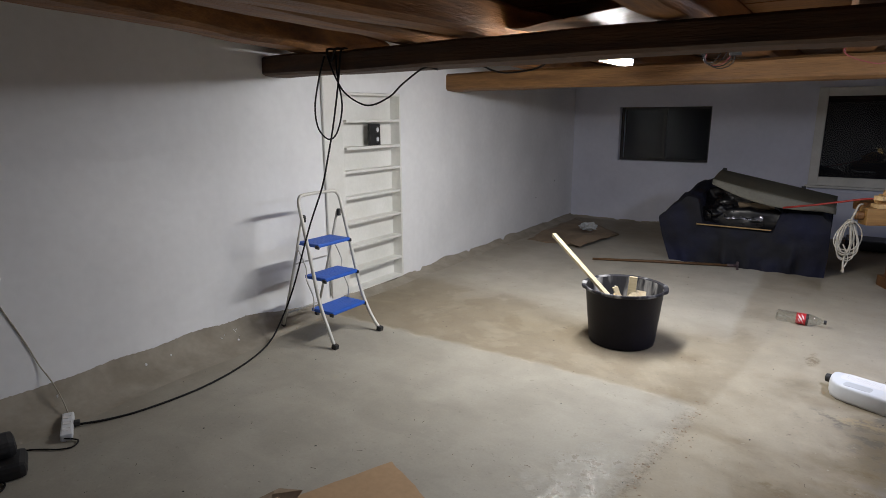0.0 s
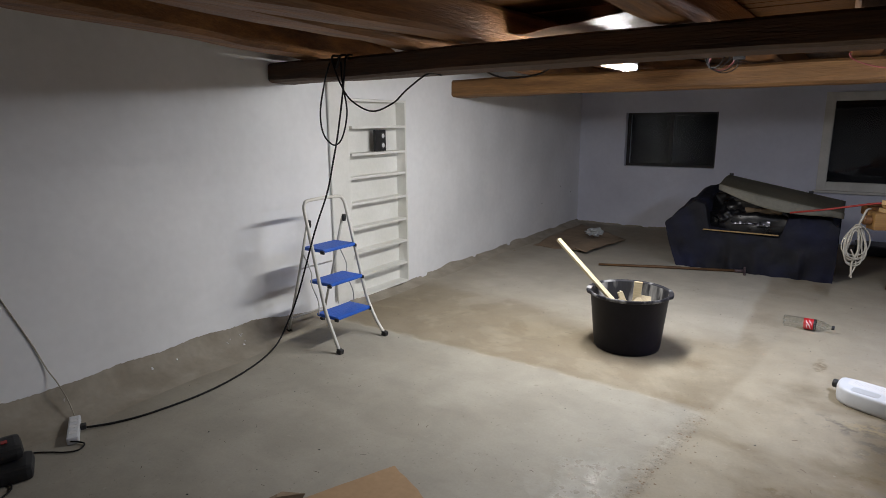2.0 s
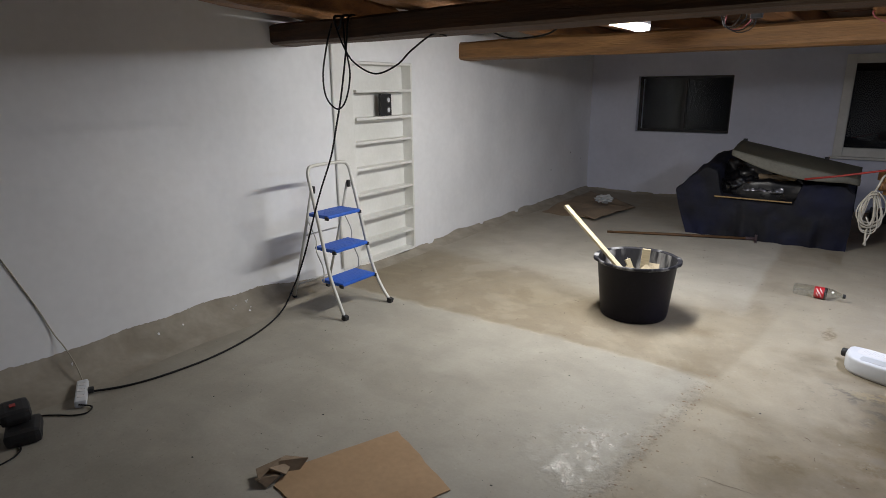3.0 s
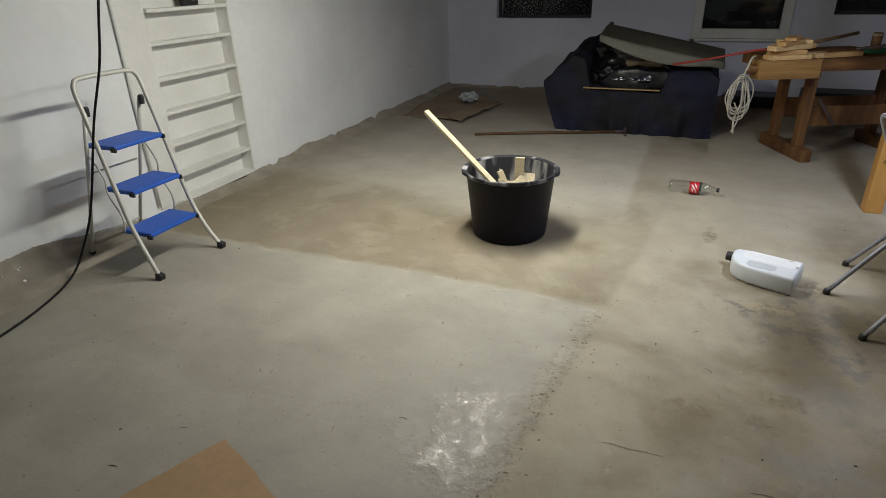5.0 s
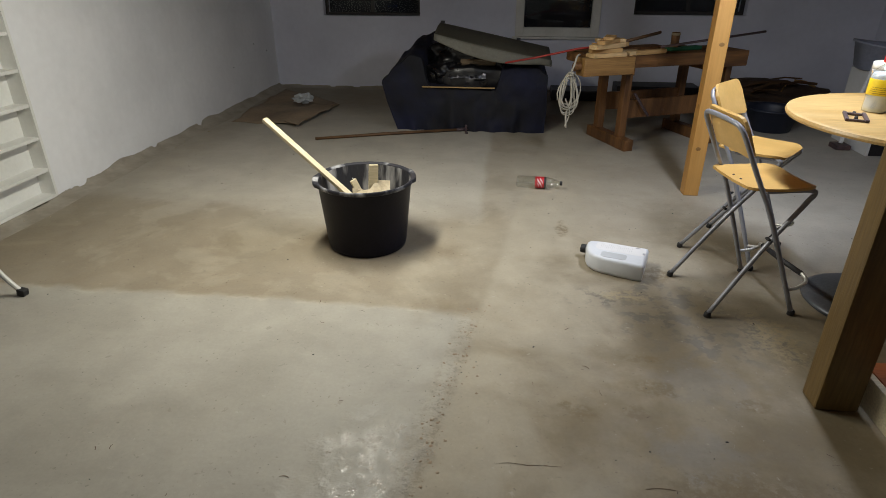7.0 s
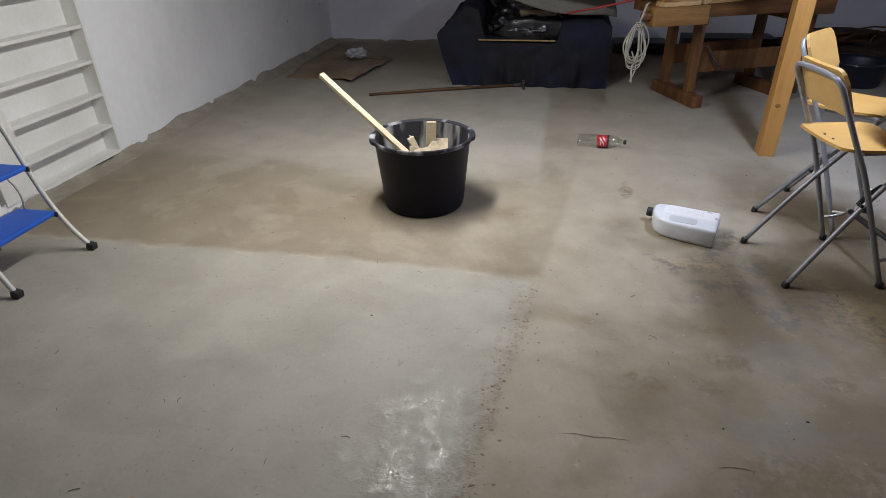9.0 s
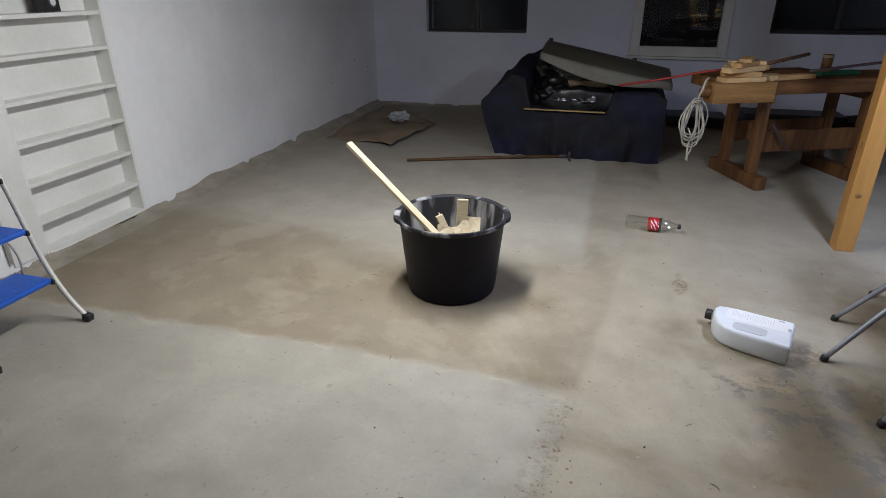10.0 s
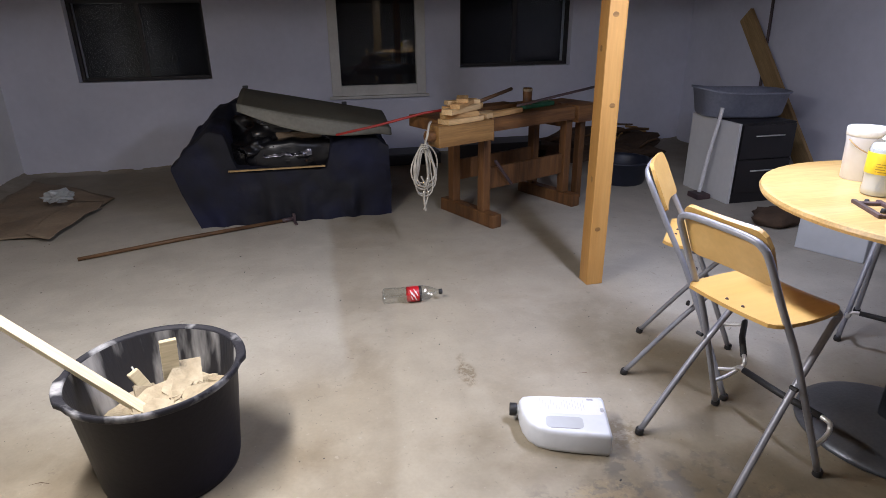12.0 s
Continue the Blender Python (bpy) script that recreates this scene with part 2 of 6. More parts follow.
    rel = math_of("ADD", rel, math_of("MULTIPLY", math_of("MULTIPLY", math_of("ADD", pits, math_of("MULTIPLY", noise_of(80, 4, 0.6), 0.5)), band), 0.9))
    rel = math_of("ADD", rel, math_of("MULTIPLY", slab, 0.55))
    rel = math_of("SUBTRACT", rel, math_of("MULTIPLY", math_of("MULTIPLY", damp, flake), 0.15))
    rel = math_of("ADD", math_of("ADD", rel, math_of("MULTIPLY", mid, 0.5)), math_of("MULTIPLY", math_of("MULTIPLY", math_of("ADD", noise_of(48, 5, 0.6), math_of("MULTIPLY", noise_of(130, 3, 0.6), 0.4)), gloss), 0.6))
    bp = node(nt, "ShaderNodeBump", Strength=0.55, Distance=0.012)
    ln(rel, bp.inputs["Height"])
    ln(bp.outputs[0], b.inputs["Normal"])
    return m


SLAB_PALE, SLAB_PALE2 = (0.352, 0.332, 0.284), (0.320, 0.299, 0.252)
SLAB_GREY = (0.43, 0.405, 0.352)
DIRT_A, DIRT_B = (0.256, 0.216, 0.154), (0.308, 0.268, 0.200)
TRODDEN = (0.352, 0.313, 0.240)
STRIP = (0.226, 0.187, 0.133)
OCHRE = (0.182, 0.144, 0.088)
DAMP = (0.125, 0.113, 0.095)

M_FLOOR = floor_material()
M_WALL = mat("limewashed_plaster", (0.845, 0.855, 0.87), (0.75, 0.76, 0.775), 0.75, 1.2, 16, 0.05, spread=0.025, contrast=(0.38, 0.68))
# same limewash, with the far walls' cool dim light put into its colour
M_WALL_COOL = mat("limewash_cool_cast", (0.73, 0.745, 0.845), (0.63, 0.645, 0.74), 0.8, 1.2, 16, 0.05, spread=0.025, contrast=(0.36, 0.68))
M_NICHE = mat("white_gloss_paint", (0.80, 0.80, 0.77), (0.72, 0.72, 0.68), 0.45, 3, 40, 0.05, spread=0.03)
M_CEMENT = mat("crumbling_cement", (0.255, 0.225, 0.178), (0.345, 0.312, 0.256), 0.92, 4.5, 30, 0.06, spread=0.07)
M_BEAM = wood("old_beam_wood", (0.040, 0.019, 0.010), (0.105, 0.052, 0.024), 0, 0.7, 2.0, 0.5)
M_BEAM_PALE = wood("pale_beam_wood", (0.115, 0.051, 0.015), (0.26, 0.130, 0.042), 0, 0.6, 2.0, 0.5)
M_JOIST = wood("joist_wood", (0.12, 0.048, 0.014), (0.29, 0.130, 0.040), 1, 0.6, 2.0, 0.45)
M_BOARDS = wood("ceiling_board_wood", (0.125, 0.054, 0.017), (0.25, 0.118, 0.040), 0, 0.55, 2.0, 0.35)
M_PINE = mat("pine_post", (0.45, 0.225, 0.058), (0.53, 0.285, 0.085), 0.5, 1.6, 14, 0.08, stretch=(7, 7, 0.5), spread=0.07)
M_OLDPOST = wood("oiled_post", (0.140, 0.086, 0.028), (0.215, 0.138, 0.048), 2, 0.5, 1.6, 0.2)
M_BENCH = wood("workbench_beech", (0.085, 0.034, 0.010), (0.25, 0.115, 0.036), 0, 0.5, 2.2, 0.3)
M_BENCHLEG = wood("workbench_leg_wood", (0.082, 0.034, 0.010), (0.19, 0.084, 0.027), 2, 0.55, 2.2, 0.3)
M_OFFCUT = wood("raw_pine_offcut", (0.52, 0.32, 0.13), (0.70, 0.50, 0.26), 0, 0.65, 2.0, 0.1)
M_OFFCUT_DARK = wood("aged_pine_offcut", (0.36, 0.19, 0.06), (0.55, 0.34, 0.14), 0, 0.65, 2.0, 0.12)
M_BATTEN = wood("pale_batten", (0.50, 0.425, 0.275), (0.60, 0.525, 0.365), 0, 0.55, 1.6, 0.08)
M_BIRCH = mat("lacquered_birch", (0.56, 0.33, 0.095), (0.65, 0.41, 0.14), 0.34, 1.2, 9, 0.02, stretch=(0.8, 6, 6), spread=0.05)
M_TABLETOP = wood("table_veneer", (0.50, 0.305, 0.10), (0.62, 0.43, 0.185), 0, 0.36, 0.9, 0.03)
M_STEEL = mat("grey_painted_tube", (0.27, 0.28, 0.32), (0.33, 0.34, 0.38), 0.42, 5, 80, 0.02, metal=0.35, spread=0.04)
M_RAIL = mat("cream_lacquered_tube", (0.64, 0.63, 0.58), (0.56, 0.55, 0.51), 0.45, 6, 70, 0.04, metal=0.15, spread=0.05)
M_ALU = mat("brushed_aluminium", (0.66, 0.66, 0.64), (0.74, 0.74, 0.72), 0.38, 5, 90, 0.04, metal=0.7, spread=0.05)
M_BLUE = mat("blue_plastic_step", (0.010, 0.085, 0.44), (0.015, 0.105, 0.52), 0.5, 8, 120, 0.1, spread=0.06)
M_BLACK = mat("black_rubber", (0.012, 0.012, 0.013), (0.022, 0.022, 0.024), 0.6, 6, 80, 0.08)
M_CABLE = mat("black_cable_sheath", (0.008, 0.008, 0.009), (0.016, 0.016, 0.017), 0.6, 8, 80, 0.02, spec=0.2)
M_TUB = mat("black_mortar_tub_plastic", (0.0045, 0.0042, 0.0095), (0.0085, 0.008, 0.016), 0.5, 4, 60, 0.05, spread=0.15, spec=0.18)
M_TUBIN = mat("plaster_smeared_plastic", (0.014, 0.014, 0.018), (0.34, 0.335, 0.33), 0.6, 3.6, 40, 0.25, stretch=(1.9, 1.9, 0.30), contrast=(0.50, 0.60))
M_RIM = mat("plaster_splashed_rim", (0.022, 0.022, 0.028), (0.36, 0.36, 0.37), 0.6, 8, 60, 0.2, contrast=(0.48, 0.62), spec=0.25)
M_PLASTER = mat("broken_plaster", (0.30, 0.245, 0.160), (0.43, 0.365, 0.255), 0.9, 12, 60, 0.5)
M_PET = film_plastic("clear_bottle_plastic", 0.07, shell=True)
M_RED = mat("red_label", (0.55, 0.012, 0.02), (0.48, 0.01, 0.016), 0.4, 10, 80, 0.0)
M_HDPE = mat("milky_canister_plastic", (0.70, 0.725, 0.765), (0.62, 0.645, 0.69), 0.32, 5, 60, 0.03, spread=0.02)
M_WHITE = mat("white_plastic", (0.70, 0.72, 0.75), (0.65, 0.67, 0.70), 0.4, 4, 60, 0.03, spread=0.03)
M_LABEL = mat("white_label_paper", (0.76, 0.76, 0.77), (0.71, 0.71, 0.72), 0.35, 6, 60, 0.0, spread=0.02)
M_FAINTINK = mat("faint_grey_print", (0.50, 0.50, 0.52), (0.55, 0.55, 0.57), 0.5, 6, 60, 0.0)
M_INK = mat("grey_print", (0.33, 0.33, 0.36), (0.38, 0.38, 0.40), 0.5, 6, 60, 0.0)
M_NAVY = mat("navy_upholstery", (0.0008, 0.0010, 0.0045), (0.0034, 0.0055, 0.028), 0.8, 2.6, 12, 0.7, spread=0.2)
M_BAG = mat("black_plastic_bag", (0.003, 0.003, 0.004), (0.008, 0.008, 0.010), 0.30, 6, 14, 0.25, spec=0.5)
M_OLIVE = mat("olive_panel", (0.066, 0.062, 0.043), (0.10, 0.095, 0.068), 0.7, 2.2, 50, 0.12)
M_OLIVE_EDGE = mat("pale_panel_edge", (0.125, 0.12, 0.095), (0.17, 0.165, 0.135), 0.7, 4, 50, 0.15)
M_REDROD = mat("red_painted_rod", (0.32, 0.03, 0.025), (0.42, 0.04, 0.03), 0.5, 8, 60, 0.1)
M_DARKROD = mat("dark_metal_rod", (0.05, 0.035, 0.04), (0.10, 0.06, 0.06), 0.5, 8, 60, 0.1)
M_POLE = wood("worn_pole_wood", (0.07, 0.034, 0.013), (0.15, 0.078, 0.032), 0, 0.6, 2.5, 0.2)
M_ROPE = mat("pale_rope", (0.33, 0.30, 0.235), (0.47, 0.44, 0.365), 0.9, 20, 150, 0.5)
M_CARD = mat("brown_cardboard", (0.36, 0.235, 0.13), (0.42, 0.28, 0.16), 0.85, 2.5, 40, 0.08, spread=0.06)
M_CARD_OLD = mat("dirty_cardboard", (0.20, 0.145, 0.095), (0.29, 0.22, 0.15), 0.9, 3, 40, 0.2)
M_FOILBAG = clear("crumpled_clear_wrap", (0.80, 0.84, 0.86), 0.3, 0.6)
M_GLASS = film_plastic("window_glass", 0.0, 1.30)
M_GLASS_DOUBLE = film_plastic("double_glazing", 0.0, 1.55)
M_DARKFRAME = wood("dark_window_frame", (0.020, 0.017, 0.018), (0.034, 0.028, 0.028), 0, 0.5, 2.0, 0.2)
M_WHITEFRAME = mat("aged_white_frame_paint", (0.74, 0.73, 0.68), (0.64, 0.63, 0.58), 0.5, 4, 30, 0.05, spread=0.04)
M_NIGHT = mat("unlit_outside", (0.006, 0.006, 0.011), (0.010, 0.010, 0.016), 0.9, 2, 20, 0.0)
M_SINK = mat("grey_plastic_trough", (0.20, 0.215, 0.27), (0.25, 0.265, 0.32), 0.45, 4, 50, 0.06)
M_PANEL = mat("off_white_board", (0.66, 0.66, 0.65), (0.58, 0.58, 0.57), 0.55, 1.5, 20, 0.02, spread=0.03)
M_CABINET = mat("dark_cabinet", (0.009, 0.008, 0.009), (0.018, 0.015, 0.016), 0.5, 3, 50, 0.05)
M_PLANK_X = wood("worn_vice_beech", (0.20, 0.10, 0.030), (0.37, 0.205, 0.068), 0, 0.5, 2.2, 0.25)
M_PLANK = wood("weathered_plank", (0.32, 0.20, 0.075), (0.46, 0.31, 0.14), 2, 0.65, 2.2, 0.3)
M_GREYBOX = mat("light_grey_box", (0.42, 0.44, 0.46), (0.48, 0.50, 0.52), 0.5, 2, 20, 0.02, spread=0.03)
M_DRAIN = mat("ribbed_white_hose", (0.80, 0.80, 0.80), (0.70, 0.70, 0.70), 0.5, 8, 80, 0.1)
M_YELLOW = mat("yellow_label", (0.80, 0.56, 0.02), (0.85, 0.62, 0.04), 0.4, 8, 60, 0.0)
M_SOAP = mat("cloudy_liquid", (0.62, 0.64, 0.64), (0.55, 0.57, 0.57), 0.4, 4, 40, 0.0, spread=0.03)
M_OCHREINK = mat("brown_print", (0.34, 0.22, 0.02), (0.38, 0.25, 0.03), 0.5, 6, 60, 0.0)
M_REDCAP = mat("red_cap", (0.60, 0.02, 0.02), (0.55, 0.02, 0.02), 0.4, 8, 60, 0.0)
M_CREAM = mat("cream_bucket", (0.68, 0.66, 0.57), (0.62, 0.60, 0.52), 0.45, 5, 60, 0.03)
M_TABLEBASE = mat("cast_base_paint", (0.09, 0.10, 0.12), (0.125, 0.135, 0.155), 0.4, 4, 80, 0.08, metal=0.4)
M_TERRA = wood("red_stained_board", (0.28, 0.075, 0.02), (0.38, 0.11, 0.03), 0, 0.55, 2.0, 0.15)
M_GREEN = mat("green_tool_paint", (0.015, 0.10, 0.05), (0.02, 0.14, 0.07), 0.5, 8, 60, 0.05)
M_REEL = mat("grey_reel_window", (0.10, 0.10, 0.10), (0.05, 0.05, 0.05), 0.3, 8, 60, 0.0)
M_SHEET = mat("brown_plastic_film", (0.026, 0.019, 0.013), (0.014, 0.010, 0.008), 0.40, 3, 14, 0.3, metal=0.0, spec=0.35)
M_FOIL = mat("silver_film", (0.62, 0.62, 0.68), (0.04, 0.04, 0.05), 0.22, 6, 20, 0.6, metal=0.7)
M_LAMPBODY = mat("white_lamp_housing", (0.75, 0.75, 0.75), (0.7, 0.7, 0.7), 0.5, 5, 50, 0.0)
M_GLOW_MAIN = glow("main_diffuser", LAMP_TINT, LAMP_MAIN)
M_GLOW_TABLE = glow("table_diffuser", TABLE_TINT, LAMP_TABLE)
M_BROWNMAT = mat("brown_mat", (0.06, 0.036, 0.021), (0.10, 0.062, 0.038), 0.9, 5, 60, 0.3)
M_BLUETUB = mat("dark_blue_basin_plastic", (0.012, 0.016, 0.03), (0.02, 0.025, 0.045), 0.45, 5, 60, 0.06)
M_PINK = mat("pink_wire_sheath", (0.32, 0.07, 0.08), (0.26, 0.055, 0.06), 0.5, 10, 60, 0.0)


# ---- builders ----
def link(name, bm, material, parent=None, label="", smooth=False):
    me = bpy.data.meshes.new(name)
    bmesh.ops.recalc_face_normals(bm, faces=bm.faces[:])
    bm.to_mesh(me)
    bm.free()
    me.materials.append(material)
    if smooth:
        me.polygons.foreach_set("use_smooth", [True] * len(me.polygons))
    ob = new(name, me)
    ob.parent = parent
    if label:
        ob["label"] = label
    return ob


def part(name, bm, material, parent, label="", smooth=False):
    return link(name, bm, material, parent, label, smooth)


def thing(name, at, turn=0.0, label="", category="", group=""):
    ob = new(name)
    ob.empty_display_size = 0.05
    ob.matrix_world = pose(*at, 0, 0, turn)
    return tagged(ob, label, category, group)


def box(bm, lo, hi, bevel=0.0, m=None):
    vs = bmesh.ops.create_cube(bm, size=1.0)["verts"]
    c = [(a + b) / 2 for a, b in zip(lo, hi)]
    s = [abs(b - a) for a, b in zip(lo, hi)]
    for v in vs:
        v.co = Vector((c[0] + v.co.x * s[0], c[1] + v.co.y * s[1], c[2] + v.co.z * s[2]))
    if bevel:
        es = list({e for v in vs for e in v.link_edges})
        made = bmesh.ops.bevel(bm, geom=es, offset=bevel, segments=2, affect="EDGES", profile=0.6)
        vs = list({v for f in made["faces"] for v in f.verts} | {v for v in vs if v.is_valid})
    if m is not None:
        for v in vs:
            v.co = m @ v.co
    return vs


def boxes(*rows, bevel=0.0):
    bm = bmesh.new()
    for lo, hi in rows:
        box(bm, lo, hi, bevel)
    return bm


def tube(bm, pts, r, n=8, closed=False, taper=None):
    pts = [Vector(p) for p in pts]
    rings = []
    up = None
    k = len(pts)
    for i, p in enumerate(pts):
        a = pts[(i - 1) % k] if (closed or i) else p
        b = pts[(i + 1) % k] if (closed or i < k - 1) else p
        d = (b - a).normalized()
        if up is None:
            up = d.orthogonal().normalized()
        up = (up - d * up.dot(d)).normalized()
        side = d.cross(up)
        rad = r if taper is None else r * taper(i / (k - 1))
        rings.append([bm.verts.new(p + (up * math.cos(q) + side * math.sin(q)) * rad) for q in [2 * math.pi * j / n for j in range(n)]])
    pairs = list(zip(rings, rings[1:])) + ([(rings[-1], rings[0])] if closed else [])
    for ra, rb in pairs:
        for j in range(n):
            bm.faces.new((ra[j], ra[(j + 1) % n], rb[(j + 1) % n], rb[j]))
    if not closed:
        bm.faces.new(rings[0][::-1])
        bm.faces.new(rings[-1])
    return bm


def smooth_path(pts, steps=6):
    """Catmull-Rom through the points."""
    P = [Vector(p) for p in pts]
    out = []
    for i in range(len(P) - 1):
        a, b, c, d = P[max(i - 1, 0)], P[i], P[i + 1], P[min(i + 2, len(P) - 1)]
        for s in range(steps):
            t = s / steps
            out.append(0.5 * ((2 * b) + (c - a) * t + (2 * a - 5 * b + 4 * c - d) * t * t + (3 * b - a - 3 * c + d) * t ** 3))
    out.append(P[-1])
    return out


def lathe(bm, profile, n=32, m=None, squash=(1, 1), cap=True):
    """Turns a list of (radius, height) round z."""
    rings = []
    for r, z in profile:
        ring = []
        for j in range(n):
            q = 2 * math.pi * j / n
            co = Vector((r * math.cos(q) * squash[0], r * math.sin(q) * squash[1], z))
            ring.append(bm.verts.new(m @ co if m is not None else co))
        rings.append(ring)
    for ra, rb in zip(rings, rings[1:]):
        for j in range(n):
            bm.faces.new((ra[j], ra[(j + 1) % n], rb[(j + 1) % n], rb[j]))
    if cap:
        bm.faces.new(rings[0][::-1])
        bm.faces.new(rings[-1])
    return bm


def sheet(fn, nu, nv):
    """A grid surface from fn(u, v)."""
    bm = bmesh.new()
    g = [[bm.verts.new(Vector(fn(i / nu, j / nv))) for j in range(nv + 1)] for i in range(nu + 1)]
    for i in range(nu):
        for j in range(nv):
            bm.faces.new((g[i][j], g[i + 1][j], g[i + 1][j + 1], g[i][j + 1]))
    return bm


def thicken(ob, t, offset=-1.0):
    md = ob.modifiers.new("thickness", "SOLIDIFY")
    md.thickness, md.offset = t, offset
    return ob


def rough_beam(x0, x1, y0, y1, z0, z1, axis, seed, wob=0.012, n=40):
    """A hewn timber with wavy faces and worn edges, along x (0) or y (1)."""
    bm = bmesh.new()
    rings = []
    for i in range(n + 1):
        t = i / n
        ring = []
        for cy, cz in ((0, 0.12), (0.1, 0), (0.5, -0.02), (0.9, 0), (1, 0.12), (1, 0.88), (0.9, 1), (0.1, 1), (0, 0.88)):
            if axis == 0:
                p = Vector((x0 + (x1 - x0) * t, y0 + (y1 - y0) * cy, z0 + (z1 - z0) * cz))
            else:
                p = Vector((x0 + (x1 - x0) * cy, y0 + (y1 - y0) * t, z0 + (z1 - z0) * cz))
            w = Vector((noise.noise(p * 1.7 + Vector((seed, 0, 0))), noise.noise(p * 1.7 + Vector((0, seed, 3))), noise.noise(p * 1.9 + Vector((5, 0, seed))))) * wob
            w += Vector((0, noise.noise(p * 9 + Vector((seed, 1, 1))), noise.noise(p * 9 + Vector((seed, 4, 2))))) * wob * 0.25
            w[axis] *= 0.2
            ring.append(bm.verts.new(p + w))
        rings.append(ring)
    k = len(rings[0])
    for a, c in zip(rings, rings[1:]):
        for j in range(k):
            bm.faces.new((a[j], a[(j + 1) % k], c[(j + 1) % k], c[j]))
    bm.faces.new(rings[0][::-1])
    bm.faces.new(rings[-1])
    return bm


def lump(bm, centre, size, seed, amp=0.25, n=2, freq=2.0):
    vs = bmesh.ops.create_icosphere(bm, subdivisions=n, radius=1.0)["verts"]
    for v in vs:
        d = 1 + amp * noise.noise(v.co * freq + Vector((seed, seed * 0.7, 0)))
        v.co = Vector((centre[0] + v.co.x * size[0] * d, centre[1] + v.co.y * size[1] * d, centre[2] + v.co.z * size[2] * d))
    return vs


# ---- structure ----
X1, Y0, Y1, TOP = 7.35, -6.4, 4.3, 2.2
NY0, NY1, NZ0, NZ1 = -0.785, 0.005, 0.022, 1.75

bm = bmesh.new()
bmesh.ops.create_grid(bm, x_segments=1, y_segments=1, size=0.5)
for v in bm.verts:
    v.co = Vector((-0.3 + (v.co.x + 0.5) * (X1 + 0.6), Y0 - 0.3 + (v.co.y + 0.5) * (Y1 - Y0 + 0.6), 0))
ext = bmesh.ops.extrude_face_region(bm, geom=bm.faces[:])
for v in [g for g in ext["geom"] if isinstance(g, bmesh.types.BMVert)]:
    v.co.z -= 0.15
tagged(link("floor", bm, M_FLOOR), "worn cement screed floor with dirt and stains", "floor", kind="structure")


def wall(name, rows, label, material=M_WALL):
    bm = bmesh.new()
    for lo, hi in rows:
        box(bm, lo, hi)
    return tagged(link(name, bm, material), label, "wall", kind="structure")


wall("wall_west", [((-0.3, Y0, 0), (0, NY0, TOP)), ((-0.3, NY1, 0), (0, Y1, TOP)), ((-0.3, NY0, NZ1), (0, NY1, TOP)),
                   ((-0.3, NY0, 0), (-0.05, NY1, NZ0)), ((-0.3, NY0, NZ0), (-0.115, NY1, NZ1))],
     "limewashed white cellar wall with a shelf recess")
W1, W2, W3 = (0.69, 1.93, 0.90, 1.66), (3.17, 4.10, 0.73, 1.82), (4.54, 5.84, 0.94, 1.68)
north = [((-0.3, Y1, 0), (W1[0], Y1 + 0.3, TOP)), ((W1[1], Y1, 0), (W2[0], Y1 + 0.3, TOP)), ((W2[1], Y1, 0), (W3[0], Y1 + 0.3, TOP)), ((W3[1], Y1, 0), (X1 + 0.3, Y1 + 0.3, TOP))]
for w in (W1, W2, W3):
    north += [((w[0], Y1, 0), (w[1], Y1 + 0.3, w[2])), ((w[0], Y1, w[3]), (w[1], Y1 + 0.3, TOP))]
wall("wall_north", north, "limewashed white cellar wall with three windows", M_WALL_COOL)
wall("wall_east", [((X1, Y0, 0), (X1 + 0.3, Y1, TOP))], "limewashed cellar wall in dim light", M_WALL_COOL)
wall("wall_south", [((-0.3, Y0 - 0.3, 0), (X1 + 0.3, Y0, TOP))], "plain limewashed cellar wall")

# ceiling boards, laid across the joists
bm = bmesh.new()
y = Y0
k = 0
while y < Y1:
    w = 0.17 + 0.03 * math.sin(k * 2.3)
    box(bm, (-0.3, y + 0.003, TOP + 0.004 * math.sin(k * 1.7)), (X1 + 0.3, min(y + w, Y1), TOP + 0.03))
    y += w
    k += 1
box(bm, (-0.3, Y0 - 0.3, TOP + 0.034), (X1 + 0.3, Y1 + 0.3, TOP + 0.1))
tagged(link("ceiling", bm, M_BOARDS), "brown wooden ceiling boards above the joists", "ceiling", kind="structure")

# main beams, across the room, and joists on them
for name_y, z0, z1, seed in (((-1.56, -1.30), 1.83, 1.965, 1.0), ((0.77, 1.04), 1.80, 1.97, 4.0), ((-4.9, -4.64), 1.83, 2.0, 9.0)):
    tagged(link("ceiling_beam", rough_beam(0.0, X1, name_y[0], name_y[1], z0, z1, 0, seed), M_BEAM_PALE if seed == 4.0 else M_BEAM),
           "dark hewn wooden beam across the cellar ceiling", "beam", "ceiling beams", "structure")
JOISTS = [(0.12, -0.85, -0.30), (1.19, -1.37, -0.12), (1.66, -0.96, 0.06), (2.75, -1.0, 0.03), (3.5, -1.0, -0.02), (4.3, -1.0, 0.02), (5.1, -1.0, 0.0), (5.95, -1.0, 0.01), (6.75, -1.0, 0.0)]
for k, (jx, jy, skew) in enumerate(JOISTS):
    end = 0.25 if k == 0 else Y1
    bm = rough_beam(jx - 0.095, jx + 0.095, Y0, end, 1.985, TOP - 0.006, 1, 20 + k, 0.016)
    for v in bm.verts:
        v.co.x += skew * (v.co.y - jy)
    tagged(link("ceiling_joist", bm, M_JOIST), "brown wooden joist resting on the beams", "joist", "ceiling joists", "structure")


